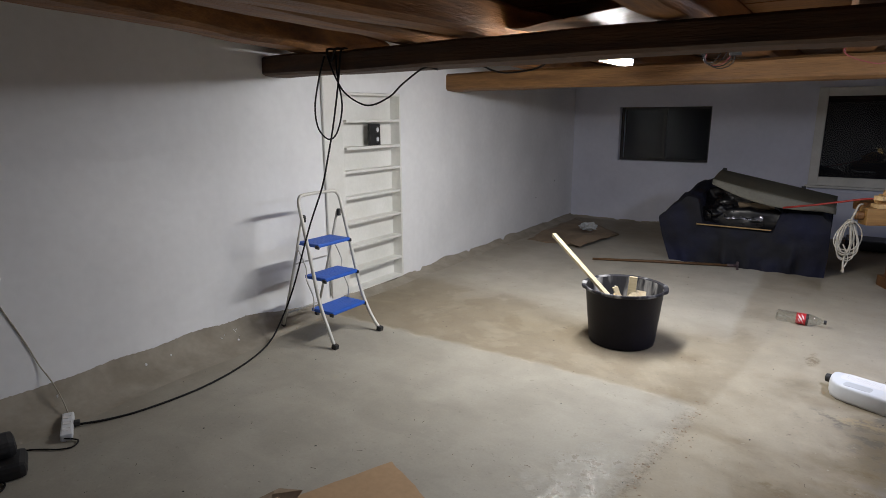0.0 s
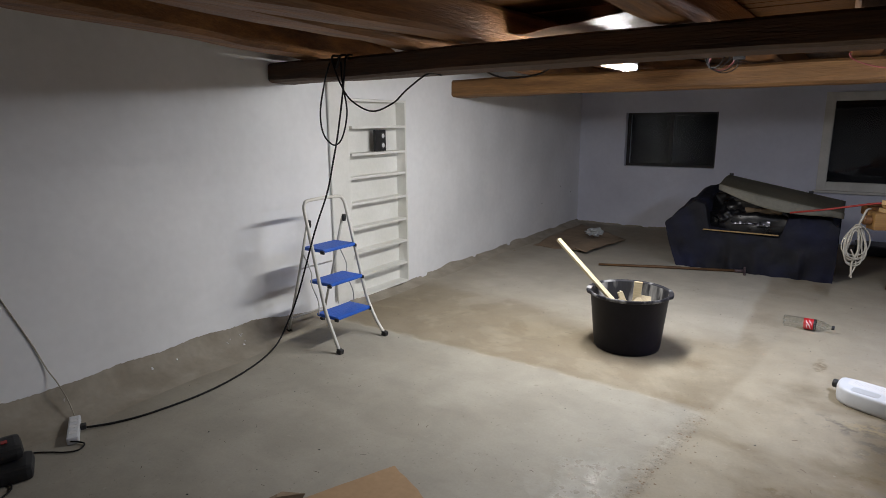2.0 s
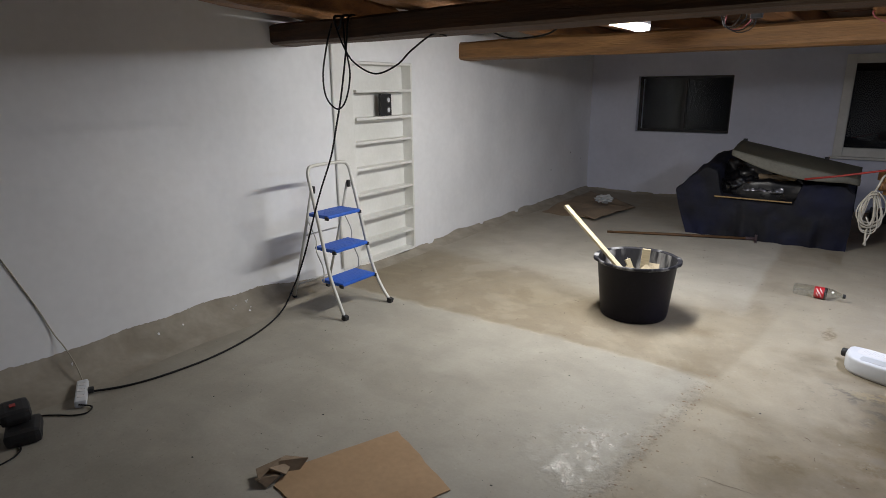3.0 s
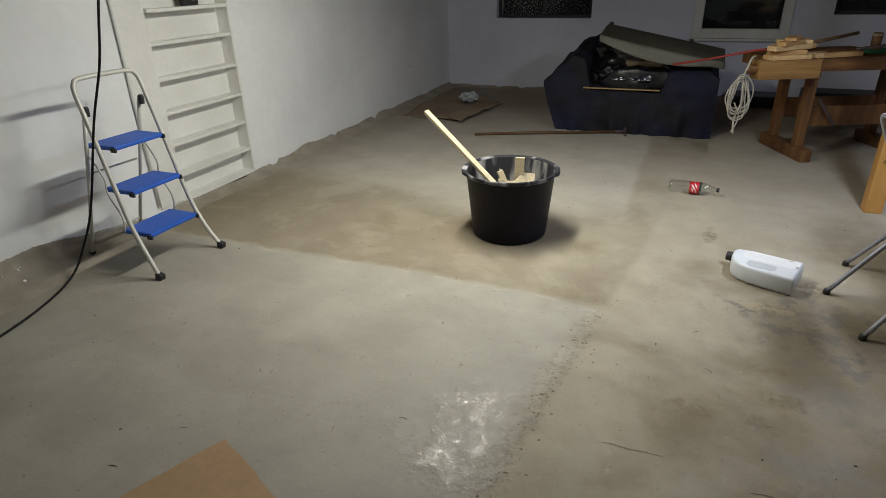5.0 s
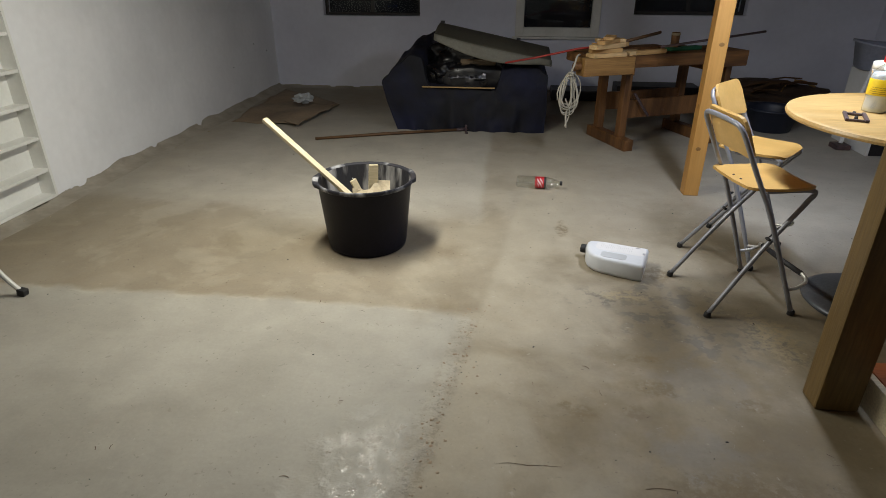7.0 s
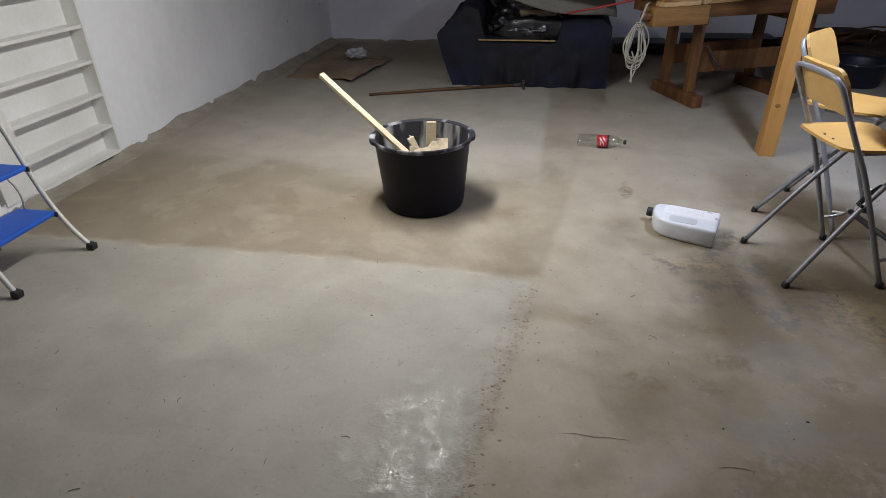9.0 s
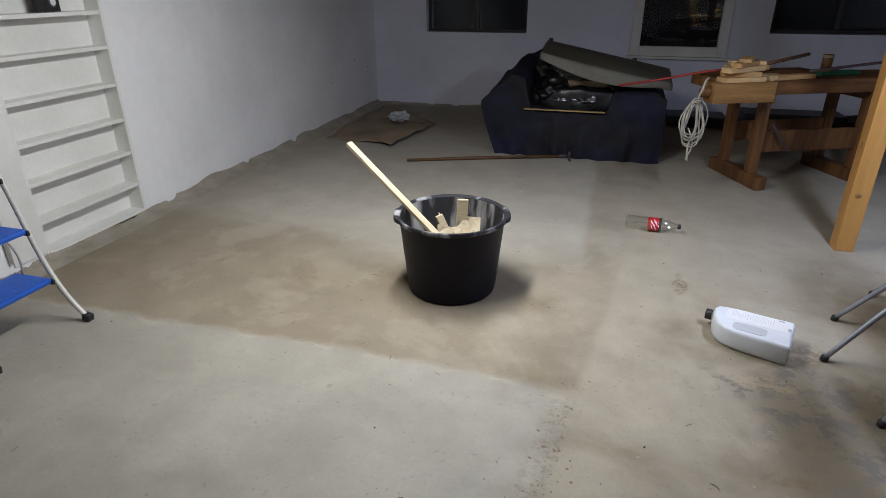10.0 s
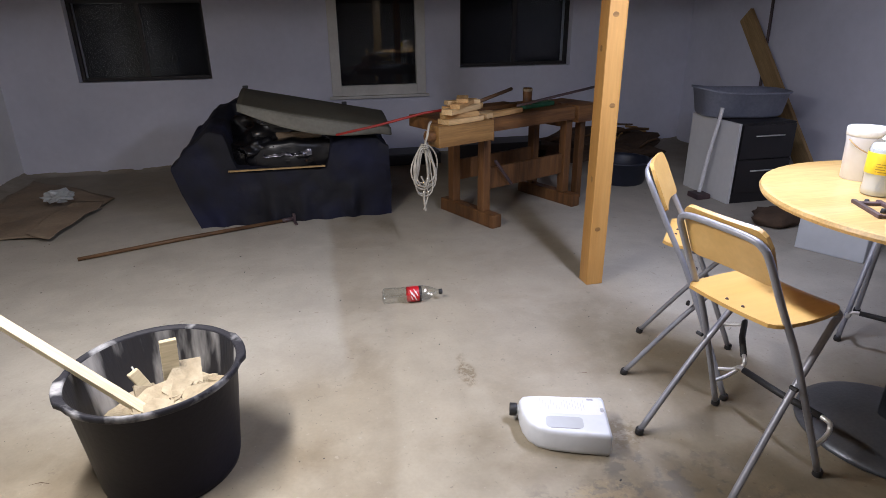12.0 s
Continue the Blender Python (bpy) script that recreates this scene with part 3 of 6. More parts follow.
# ragged cement fillet where wall meets floor
def fillet(name, length, height, depth, seed, place):
    def fn(u, v):
        s = u * length
        h = height(s) * (1 + 0.22 * noise.noise(Vector((s * 1.7, seed, 0))))
        rag = 0.030 * noise.noise(Vector((s * 3.3, seed, 3))) + 0.005 * noise.noise(Vector((s * 27, seed, 5))) + 0.006 * noise.noise(Vector((s * 75, seed, 9)))
        rag -= 0.16 * max(0.0, noise.noise(Vector((s * 6.1, seed, 14))) - 0.32)
        h = max(h + rag * (1 - v) ** 5, 0.012)
        d = depth(s) * (1 + 0.3 * noise.noise(Vector((s * 1.4, seed, 8))))
        a = v
        out = 0.004 + d * a ** 1.5 if a > 0 else 0.003
        z = h * (1 - a) ** 1.9
        bump = 0.002 * noise.noise(Vector((s * 7, a * 4, seed)))
        if a == 1:
            z, bump = -0.004, 0
        return place(s, out + abs(bump) * 0.4, z + bump * (1 - a))
    return link(name, sheet(fn, int(length * 90), 9), M_CEMENT, smooth=True)


def h_west(s):
    y = Y0 + s
    if y < -1.9:
        return 0.15
    if y < -1.0:
        return 0.15 - 0.125 * (y + 1.9) / 0.9
    return 0.025 if y < 0.3 else 0.048


tagged(fillet("trim", Y1 - Y0, h_west, lambda s: 0.30 if s < 4.2 else (0.30 - 0.14 * min((s - 4.2) / 1.1, 1)), 2.0, lambda s, o, z: (o, Y0 + s, z)),
       "ragged bare cement strip at the foot of the wall", "skirting", kind="structure")
tagged(fillet("trim", X1, lambda s: 0.028, lambda s: 0.10, 5.0, lambda s, o, z: (s, Y1 - o, z)),
       "ragged bare cement strip at the foot of the wall", "skirting", kind="structure")

# ---- shelf recess ----
recess = thing("wall_shelf", (0, NY0, NZ0), 0, "white painted narrow wall shelf set into a recess", "shelf")
HN, WN = NZ1 - NZ0, NY1 - NY0
part("back_panel", boxes(((-0.113, 0.002, 0.002), (-0.105, WN - 0.002, HN - 0.002))), M_NICHE, recess)
for a, b in ((0.001, 0.022), (WN - 0.022, WN - 0.001)):
    part("side_panel", boxes(((-0.105, a, 0.002), (0.002, b, HN - 0.002)), bevel=0.002), M_NICHE, recess)
part("top_panel", boxes(((-0.105, 0.022, HN - 0.022), (0.002, WN - 0.022, HN - 0.002)), bevel=0.002), M_NICHE, recess)
part("bottom_panel", boxes(((-0.105, 0.022, 0.002), (0.004, WN - 0.022, 0.022)), bevel=0.002), M_NICHE, recess)
for k, z in enumerate((1.525, 1.30, 1.10, 0.878, 0.658, 0.443, 0.227)):
    fwd = 0.03 if k < 2 else 0.0
    part("shelf_board", boxes(((-0.105, 0.022 if k else 0.03, z - NZ0 - 0.022), (fwd - 0.002, WN - 0.023 - (0.03 if k < 2 else 0), z - NZ0)), bevel=0.002), M_NICHE, recess)
# smooth jamb board and thin conduit beside it
tagged(link("trim", boxes(((0.0, -0.985, 0.05), (0.012, NY0 - 0.003, 1.98)), bevel=0.002), M_NICHE), "smooth white jamb board beside the recess", "trim", kind="structure")
tagged(link("wall_conduit", tube(bmesh.new(), [(0.014, -1.0, 0.08), (0.014, -1.002, 0.8), (0.015, -1.0, 1.5), (0.014, -0.998, 1.99)], 0.011), M_NICHE, smooth=True),
       "thin grey-white conduit running down the wall", "conduit")

# video cassette on the second shelf
tape = thing("video_cassette", (0.0, -0.335, 1.301), 8, "black video cassette standing on a white shelf", "cassette")
part("case", boxes(((-0.052, -0.008, 0), (-0.027, 0.095, 0.187)), bevel=0.002), M_BLACK, tape)
part("spine_side", boxes(((-0.05, -0.075, 0), (-0.025, -0.012, 0.187)), bevel=0.002), M_BLACK, tape)
for z in (0.05, 0.135):
    b2 = bmesh.new()
    lathe(b2, [(0.028, 0), (0.028, 0.003)], 20, pose(-0.027, 0.043, z, 0, 90, 0))
    w = part("reel_window", b2, M_REEL, tape, "grey reel window", True)
    b2 = bmesh.new()
    lathe(b2, [(0.019, 0), (0.019, 0.004)], 16, pose(-0.0245, 0.043, z, 0, 90, 0))
    part("reel_hub", b2, M_WHITE, w, "white reel hub")


for y, z in ((3.62, 0.62), (3.99, 0.50), (3.0, 0.44)):
    b2 = bmesh.new()
    lathe(b2, [(0.008, 0), (0.006, 0.004)], 8, pose(0.0, y, z, 0, 90, 0))
    tagged(link("wall_plug", b2, M_BLACK), "small dark plug in the white wall", "wall plug", "wall plugs")

# ---- windows ----
def window(name, w, frame_mat, fw, depth, panes, label, proud=0.0, sill=False):
    x0, x1, z0, z1 = w
    win = thing(name, (x0, Y1, z0), 0, label, "window")
    win["kind"] = "structure"
    W, H = x1 - x0, z1 - z0
    a, b = depth, depth + 0.05
    if proud:
        a, b = -proud, 0.05
    o = 0.045 if proud else -0.003
    rows = [((-o, a, -o), (fw - o, b, H + o)), ((W - fw + o, a, -o), (W + o, b, H + o)), ((fw - o + 0.001, a + 0.002, -o), (W - fw + o - 0.001, b, fw - o)), ((fw - o + 0.001, a + 0.002, H - fw + o), (W - fw + o - 0.001, b, H + o))]
    if proud:
        rows = [((-o, -proud, -o), (fw - o, -0.001, H + o)), ((W - fw + o, -proud, -o), (W + o, -0.001, H + o)), ((fw - o + 0.001, -proud + 0.003, -o), (W - fw + o - 0.001, -0.001, fw - o)), ((fw - o + 0.001, -proud + 0.003, H - fw + o), (W - fw + o - 0.001, -0.001, H + o))]
    for lo, hi in rows:
        part("window_frame", boxes((lo, hi), bevel=0.004), frame_mat, win)
    inner0, inner1 = fw - o, W - fw + o
    pw = (inner1 - inner0) / panes
    gy = b - 0.03 if not proud else 0.03
    for k in range(panes):
        p0 = inner0 + k * pw
        part("pane", boxes(((p0 + (0.022 if k else 0), gy, fw - o), (p0 + pw - (0.022 if k < panes - 1 else 0), gy + 0.005, H - fw + o))), M_GLASS_DOUBLE if proud else M_GLASS, win).visible_shadow = False
        if k:
            part("mullion", boxes(((p0 - 0.022, gy - 0.015, fw - o), (p0 + 0.022, gy + 0.02, H - fw + o)), bevel=0.003), frame_mat, win)
    if proud:
        for lo, hi in (((0.0, 0.001, 0.0), (0.058, 0.022, H)), ((W - 0.058, 0.001, 0.0), (W, 0.022, H)), ((0.059, 0.001, 0.0), (W - 0.059, 0.022, 0.058)), ((0.059, 0.001, H - 0.058), (W - 0.059, 0.022, H))):
            part("sash", boxes((lo, hi), bevel=0.003), frame_mat, win)
        part("window_sill", boxes(((-o - 0.03, -proud - 0.03, -o - 0.03), (W + o + 0.03, -0.001, -o - 0.002)), bevel=0.005), frame_mat, win)
    # dark panel added behind the panes to stand for the night outside
    part("outer_shaft", boxes(((-0.05, 0.32, -0.05), (W + 0.05, 0.34, H + 0.05))), M_NIGHT, win)
    return win


window("window_1", W1, M_DARKFRAME, 0.032, 0.09, 2, "small dark two-pane cellar window at night")
window("window_2", W2, M_WHITEFRAME, 0.10, 0.0, 1, "cellar window with a worn white wooden frame", proud=0.035)
window("window_3", W3, M_DARKFRAME, 0.036, 0.09, 2, "wide dark two-pane cellar window at night")


# ---- lamps ----
def batten_lamp(at, glow_mat, label):
    """A long LED batten along y: housing, glowing diffuser, end caps."""
    lamp = thing("batten_lamp", at, 0, label, "lamp", "ceiling lamps")
    half = 0.57
    part("housing", boxes(((-0.057, -half, 0.002), (0.057, half, 0.03)), bevel=0.003), M_LAMPBODY, lamp, "white lamp housing")
    b2 = bmesh.new()
    n = 10
    prof = [(-0.056 * math.cos(math.pi * (j / n * 1.03 - 0.015)), -0.006 - 0.030 * math.sin(math.pi * (j / n * 1.03 - 0.015))) for j in range(n + 1)]
    ends = [[b2.verts.new((x, y, z)) for x, z in prof] for y in (-half + 0.012, half - 0.012)]
    for j in range(n):
        b2.faces.new((ends[0][j], ends[0][j + 1], ends[1][j + 1], ends[1][j]))
    part("diffuser", b2, glow_mat, lamp, "glowing white diffuser", True)
    for y in (-half, half):
        b2 = bmesh.new()
        box(b2, (-0.056, y - 0.009, -0.036), (0.056, y + 0.009, 0.003), 0.008)
        part("end_cap", b2, M_GREYBOX, lamp, "grey end cap")
    return lamp


batten_lamp(MAIN_AT, M_GLOW_MAIN, "long white batten lamp, switched on, between the beams")
batten_lamp(TABLE_AT, M_GLOW_TABLE, "long white batten lamp, switched on, near the table")
for at in (MAIN_AT, TABLE_AT):
    for dy in (-0.4, 0.4):
        tagged(link("lamp_batten", boxes(((at[0] - 0.62, at[1] + dy - 0.03, at[2] + 0.031), (at[0] + 0.62, at[1] + dy + 0.03, at[2] + 0.06)), bevel=0.003), M_JOIST),
               "thin wooden batten under the joists holding a lamp", "batten", "lamp battens")

# ---- posts ----
b2 = bmesh.new()
box(b2, (4.35, 0.56, 0.0), (4.45, 0.66, 2.0), 0.006)
post = link("timber_post", b2, M_PINE)
tagged(post, "square yellow pine post propping up the ceiling", "post")
for z, x, y, ax in ((1.02, 4.41, 0.559, 0), (1.46, 4.385, 0.559, 0), (0.62, 4.349, 0.60, 1), (1.30, 4.349, 0.615, 1), (0.34, 4.39, 0.559, 0)):
    b2 = bmesh.new()
    lathe(b2, [(0.017, 0), (0.013, 0.0008)], 16, pose(x, y, z, 90, 0, 0) if ax == 0 else pose(x, y, z, 0, -90, 0), squash=(1.0, 0.75))
    part("knot", b2, M_PLANK_X, post, "brown oval knot")
b2 = bmesh.new()
box(b2, (4.25, -1.70, 0.0), (4.40, -1.595, 2.0), 0.008)
tagged(link("timber_post", b2, M_OLDPOST), "square oiled timber post, dark on its shaded side", "post")

# low step behind the dark post
step = thing("wooden_step", (4.43, -1.56, 0), 0, "low wooden step with a pale front board and red-brown tread", "step")
part("front_board", boxes(((0.0, -0.75, 0), (0.025, 0, 0.125)), bevel=0.003), M_BATTEN, step, "pale front board")
part("tread", boxes(((0.026, -0.75, 0.10), (0.6, 0, 0.128)), bevel=0.003), M_TERRA, step, "red-brown tread")
part("side_board", boxes(((0.026, -0.025, 0), (0.6, 0, 0.099)), bevel=0.002), M_BEAM, step)

# ---- step ladder ----
lad = thing("step_ladder", (0.006, -0.022, 0), 0, "folding aluminium step ladder with three blue plastic steps", "ladder")


def rail(z):
    """Front rail of the ladder: x by height."""
    return 0.655 - 0.29 * z


fl, fr = -1.672, -1.238
tl, tr = -1.615, -1.215
pts = [(0.712, fl - 0.004, 0.02), (0.655, fl + 0.002, 0.13)] + [(rail(z), fl + (tl - fl) * z, z) for z in (0.3, 0.6, 0.85, 0.96)]
pts += [(rail(1.0), tl + 0.014, 1.0), (rail(1.02), tl + 0.05, 1.02), (rail(1.024), (tl + tr) / 2, 1.024), (rail(1.02), tr - 0.05, 1.02), (rail(1.0), tr - 0.014, 1.0)]
pts += [(rail(z), fr + (tr - fr) * z, z) for z in (0.96, 0.85, 0.6, 0.3)] + [(0.66, fr - 0.002, 0.13), (0.738, fr + 0.004, 0.02)]
part("front_rail", tube(bmesh.new(), smooth_path(pts, 5), 0.0125, 10), M_RAIL, lad, smooth=True)
for y0, y1 in ((-1.59, -1.60), (-1.245, -1.255)):
    part("rear_leg", tube(bmesh.new(), [(0.10, y0, 0.02), (0.25, (y0 + y1) / 2, 0.45), (rail(0.87) - 0.02, y1, 0.87)], 0.010, 8), M_RAIL, lad, smooth=True)
    b2 = bmesh.new()
    lathe(b2, [(0.014, -0.02), (0.016, 0), (0.016, 0.022), (0.012, 0.03)], 12, pose(rail(0.87) - 0.005, y1, 0.86))
    part("hinge", b2, M_BLACK, lad, "black plastic hinge")
    b2 = bmesh.new()
    box(b2, (-0.016, -0.014, 0), (0.016, 0.014, 0.03), 0.005, pose(0.10, y0, 0))
    part("rubber_foot", b2, M_BLACK, lad, "black rubber foot")
part("cross_bar", tube(bmesh.new(), [(0.135, -1.59, 0.12), (0.135, -1.25, 0.12)], 0.007, 8), M_RAIL, lad, smooth=True)
part("cross_bar", tube(bmesh.new(), [(0.27, -1.595, 0.52), (0.27, -1.275, 0.52)], 0.006, 8), M_RAIL, lad, smooth=True)
for x, y in ((0.715, fl - 0.004), (0.741, fr + 0.004)):
    b2 = bmesh.new()
    box(b2, (-0.02, -0.018, 0), (0.02, 0.018, 0.036), 0.006, pose(x, y, 0, 0, 12, 0))
    part("rubber_foot", b2, M_BLACK, lad, "black rubber foot")
for z in (0.213, 0.443, 0.675):
    y0, y1 = fl + (tl - fl) * z + 0.052, fr + (tr - fr) * z - 0.036
    b2 = bmesh.new()
    box(b2, (rail(z) - 0.160, y0, z - 0.013), (rail(z) + 0.048, y1, z + 0.013), 0.010)
    st = part("step", b2, M_BLUE, lad, "ribbed blue plastic step")
    b2 = bmesh.new()
    for k in range(7):
        xx = rail(z) - 0.12 + k * 0.024
        box(b2, (xx, y0 + 0.03, z + 0.0115), (xx + 0.008, y1 - 0.03, z + 0.0135))
    part("grip_ribs", b2, M_BLUE, st)
    for y in (y0, y1):
        b2 = bmesh.new()
        box(b2, (rail(z) + 0.02, y - 0.006, z - 0.02), (rail(z) + 0.055, y + 0.006, z + 0.004), 0.003)
        part("step_bracket", b2, M_BLACK, st)
for y in (-1.615, -1.262):
    part("brace", tube(bmesh.new(), smooth_path([(rail(0.66) - 0.13, y, 0.65), (rail(0.5) - 0.10, y, 0.52), (rail(0.44) - 0.12, y, 0.43), (rail(0.3) - 0.10, y, 0.31), (rail(0.22) - 0.13, y, 0.215)], 4), 0.0045, 6), M_RAIL, lad, smooth=True)

# ---- cables ----
R = 0.006
tagged(link("extension_cable", tube(bmesh.new(), smooth_path([
    (0.76, -1.50, 1.975), (0.775, -1.575, 1.95), (0.765, -1.60, 1.76), (0.725, -1.62, 1.5), (0.69, -1.645, 1.3), (0.645, -1.668, 1.10), (0.53, -1.69, 0.83), (0.34, -1.70, 0.37), (0.27, -1.76, 0.15), (0.27, -1.86, 0.03), (0.36, -2.06, R),
    (0.45, -2.32, R), (0.49, -2.6, R), (0.465, -2.88, R), (0.415, -3.04, R), (0.35, -3.17, 0.014), (0.325, -3.19, 0.022)], 8), R, 8), M_CABLE, smooth=True),
    "long black extension cable hanging from the beam to the floor", "cable")
loops = [[(0.63, -1.575, 1.93), (0.60, -1.60, 1.80), (0.55, -1.60, 1.62), (0.57, -1.60, 1.48), (0.66, -1.60, 1.41), (0.74, -1.60, 1.46), (0.79, -1.60, 1.62), (0.76, -1.60, 1.80), (0.73, -1.575, 1.93)],
         [(0.66, -1.58, 1.93), (0.74, -1.60, 1.80), (0.83, -1.60, 1.69), (1.0, -1.6, 1.62), (1.17, -1.6, 1.665), (1.27, -1.59, 1.74), (1.36, -1.5, 1.83), (1.4, -1.42, 1.823)]]
for pts in loops:
    tagged(link("hanging_cable", tube(bmesh.new(), smooth_path(pts, 8), 0.0055, 8), M_CABLE, smooth=True), "loop of black cable hanging from the beam", "cable", "hanging cables")
b2 = tube(bmesh.new(), smooth_path([(0.65, -1.49, 1.974), (0.65, -1.567, 1.968), (0.67, -1.574, 1.90), (0.70, -1.574, 1.91), (0.72, -1.567, 1.968), (0.72, -1.49, 1.974)], 6), 0.008, 8)
tagged(link("cable_tie", b2, M_BLACK, smooth=True), "black cable knot slung over the beam", "cable tie")
tagged(link("hanging_cable", tube(bmesh.new(), smooth_path([(1.55, -1.285, 1.90), (1.62, -1.26, 1.84), (1.75, -1.25, 1.80), (1.95, -1.26, 1.81), (2.05, -1.28, 1.85)], 8), 0.0055, 8), M_CABLE, smooth=True),
       "short sagging black cable on the beam", "cable", "hanging cables")

strip = thing("power_strip", (0.33, -3.225, 0), -26, "white power strip lying on the cement floor", "power strip")
b2 = bmesh.new()
box(b2, (-0.13, -0.027, 0), (0.13, 0.027, 0.038), 0.008)
part("body", b2, M_WHITE, strip)
for x in (-0.07, 0.0, 0.07):
    b2 = bmesh.new()
    lathe(b2, [(0.019, 0.0375), (0.0195, 0.0395), (0.0165, 0.0395), (0.015, 0.0385)], 16, pose(x, 0, 0))
    part("socket", b2, M_LABEL, strip)
b2 = bmesh.new()
box(b2, (-0.03, 0.0275, 0.01), (0.01, 0.055, 0.034), 0.006)
part("plug", b2, M_BLACK, strip, "black plug")
tagged(link("supply_lead", tube(bmesh.new(), smooth_path([(0.006, -3.5, 1.15), (0.006, -3.42, 0.9), (0.006, -3.33, 0.66), (0.006, -3.24, 0.42), (0.012, -3.19, 0.26), (0.045, -3.165, 0.185), (0.12, -3.155, 0.10), (0.215, -3.168, 0.03)], 8), 0.0033, 8), M_ROPE, smooth=True),
       "thin off-white cord from the wall to the power strip", "cord")
chg = thing("battery_charger", (0.50, -3.56, 0), -22, "black battery charger lying on the floor", "charger")
b2 = bmesh.new()
box(b2, (-0.085, -0.06, 0), (0.095, 0.085, 0.07), 0.026)
part("base", b2, M_BLACK, chg)
b2 = bmesh.new()
box(b2, (-0.125, -0.07, 0.078), (0.02, 0.055, 0.145), 0.028, pose(0, 0, 0, 0, 6, 8))
part("battery", b2, M_BLACK, chg)
b2 = bmesh.new()
box(b2, (-0.07, -0.045, 0.05), (0.0, 0.04, 0.10), 0.012)
part("contact_neck", b2, M_BLACK, chg)
b2 = bmesh.new()
box(b2, (-0.060, -0.022, 0.146), (-0.035, 0.002, 0.149), 0.0005, pose(0, 0, 0.004, 0, 6, 8))
part("badge", b2, M_REDROD, chg, "small dark red badge")
tagged(link("charger_cord", tube(bmesh.new(), smooth_path([(0.44, -3.29, 0.02), (0.49, -3.25, 0.008), (0.53, -3.29, 0.006), (0.50, -3.34, 0.006), (0.44, -3.38, 0.006), (0.38, -3.43, 0.006), (0.42, -3.49, 0.02)], 8), 0.004, 6), M_CABLE, smooth=True),
       "short black charger cord on the floor", "cord")

tagged(link("charger_cord", tube(bmesh.new(), smooth_path([(0.53, -3.62, 0.012), (0.60, -3.60, 0.006), (0.66, -3.66, 0.006), (0.66, -3.80, 0.006), (0.58, -3.95, 0.006), (0.45, -3.98, 0.006)], 8), 0.004, 6), M_CABLE, smooth=True),
       "loop of black cord trailing from the charger", "cord")

# wire bundles at the ceiling
for k in range(5):
    a = 0.05 + 0.008 * k
    cx, cy, cz = 2.74 + 0.012 * k, -0.55 + 0.02 * (k % 3), 1.90
    ring = [(cx + a * math.cos(q) * (1 + 0.1 * math.sin(3 * q + k)), cy + 0.02 * math.sin(2 * q + k), cz + 1.0 * a * math.sin(q)) for q in [2 * math.pi * j / 18 for j in range(18)]]
    tagged(link("wire_loop", tube(bmesh.new(), ring, 0.003, 6, closed=True), M_CABLE if k != 2 else M_PINK, smooth=True), "loop of thin coloured wire hanging from the ceiling", "wire", "wire bundle")
tagged(link("junction_connector", boxes(((2.84, -0.57, 1.885), (2.90, -0.53, 1.95)), bevel=0.004), M_BLACK), "black plastic wire connector", "connector")
tagged(link("wire_drop", tube(bmesh.new(), [(2.72, -0.55, 1.93), (2.70, -0.56, 1.97), (2.66, -0.55, 2.01)], 0.004, 6), M_CABLE), "short black wire at the ceiling", "wire")
tagged(link("wire_drop", tube(bmesh.new(), [(2.87, -0.55, 1.94), (2.80, -0.55, 1.98), (2.70, -0.56, 2.01)], 0.004, 6), M_CABLE), "short black wire at the ceiling", "wire")
tagged(link("pink_wire", tube(bmesh.new(), smooth_path([(3.43, 0.62, 1.995), (3.37, 0.6, 1.985), (3.40, 0.6, 1.94), (3.49, 0.6, 1.90), (3.59, 0.6, 1.88), (3.66, 0.64, 1.92), (3.64, 0.72, 1.99)], 6), 0.0045, 6), M_PINK, smooth=True),
       "thin pink wire hanging from the ceiling", "wire")
# silver sheet tucked between the joists
sh = link("ceiling_sheet", sheet(lambda u, v: (1.45 + 1.0 * u, -1.25 + 1.1 * v, 2.10 - 0.05 * math.sin(math.pi * u) * (1 - v) + 0.018 * noise.noise(Vector((u * 4, v * 5, 0))) + 0.008 * math.sin(12 * u + 5 * v)), 24, 24), M_SHEET, smooth=True)
tagged(sh, "dark glossy sheet sagging between the joists", "sheet")

# ---- cardboard ----
rnd = random.Random(14)
bm = bmesh.new()
corners_ = [(1.895, -2.537), (2.33, -2.735), (2.16, -3.18), (1.74, -3.12), (1.70, -3.00)]
pts = []
for (xa, ya), (xb, yb) in zip(corners_, corners_[1:] + corners_[:1]):
    for j in range(9):
        t = j / 9
        rag = 0.0 if j == 0 else rnd.uniform(-0.004, 0.004)
        pts.append((xa + (xb - xa) * t + rag, ya + (yb - ya) * t + rag))
lo = [bm.verts.new((x, y, 0.001)) for x, y in pts]
hi = [bm.verts.new((x, y, 0.006)) for x, y in pts]
bm.faces.new(hi)
bm.faces.new(lo[::-1])
for i in range(len(pts)):
    k = (i + 1) % len(pts)
    bm.faces.new((lo[i], lo[k], hi[k], hi[i]))
tagged(link("cardboard_sheet", bm, M_CARD), "dusty brown cardboard sheet with a torn corner on the floor", "cardboard")
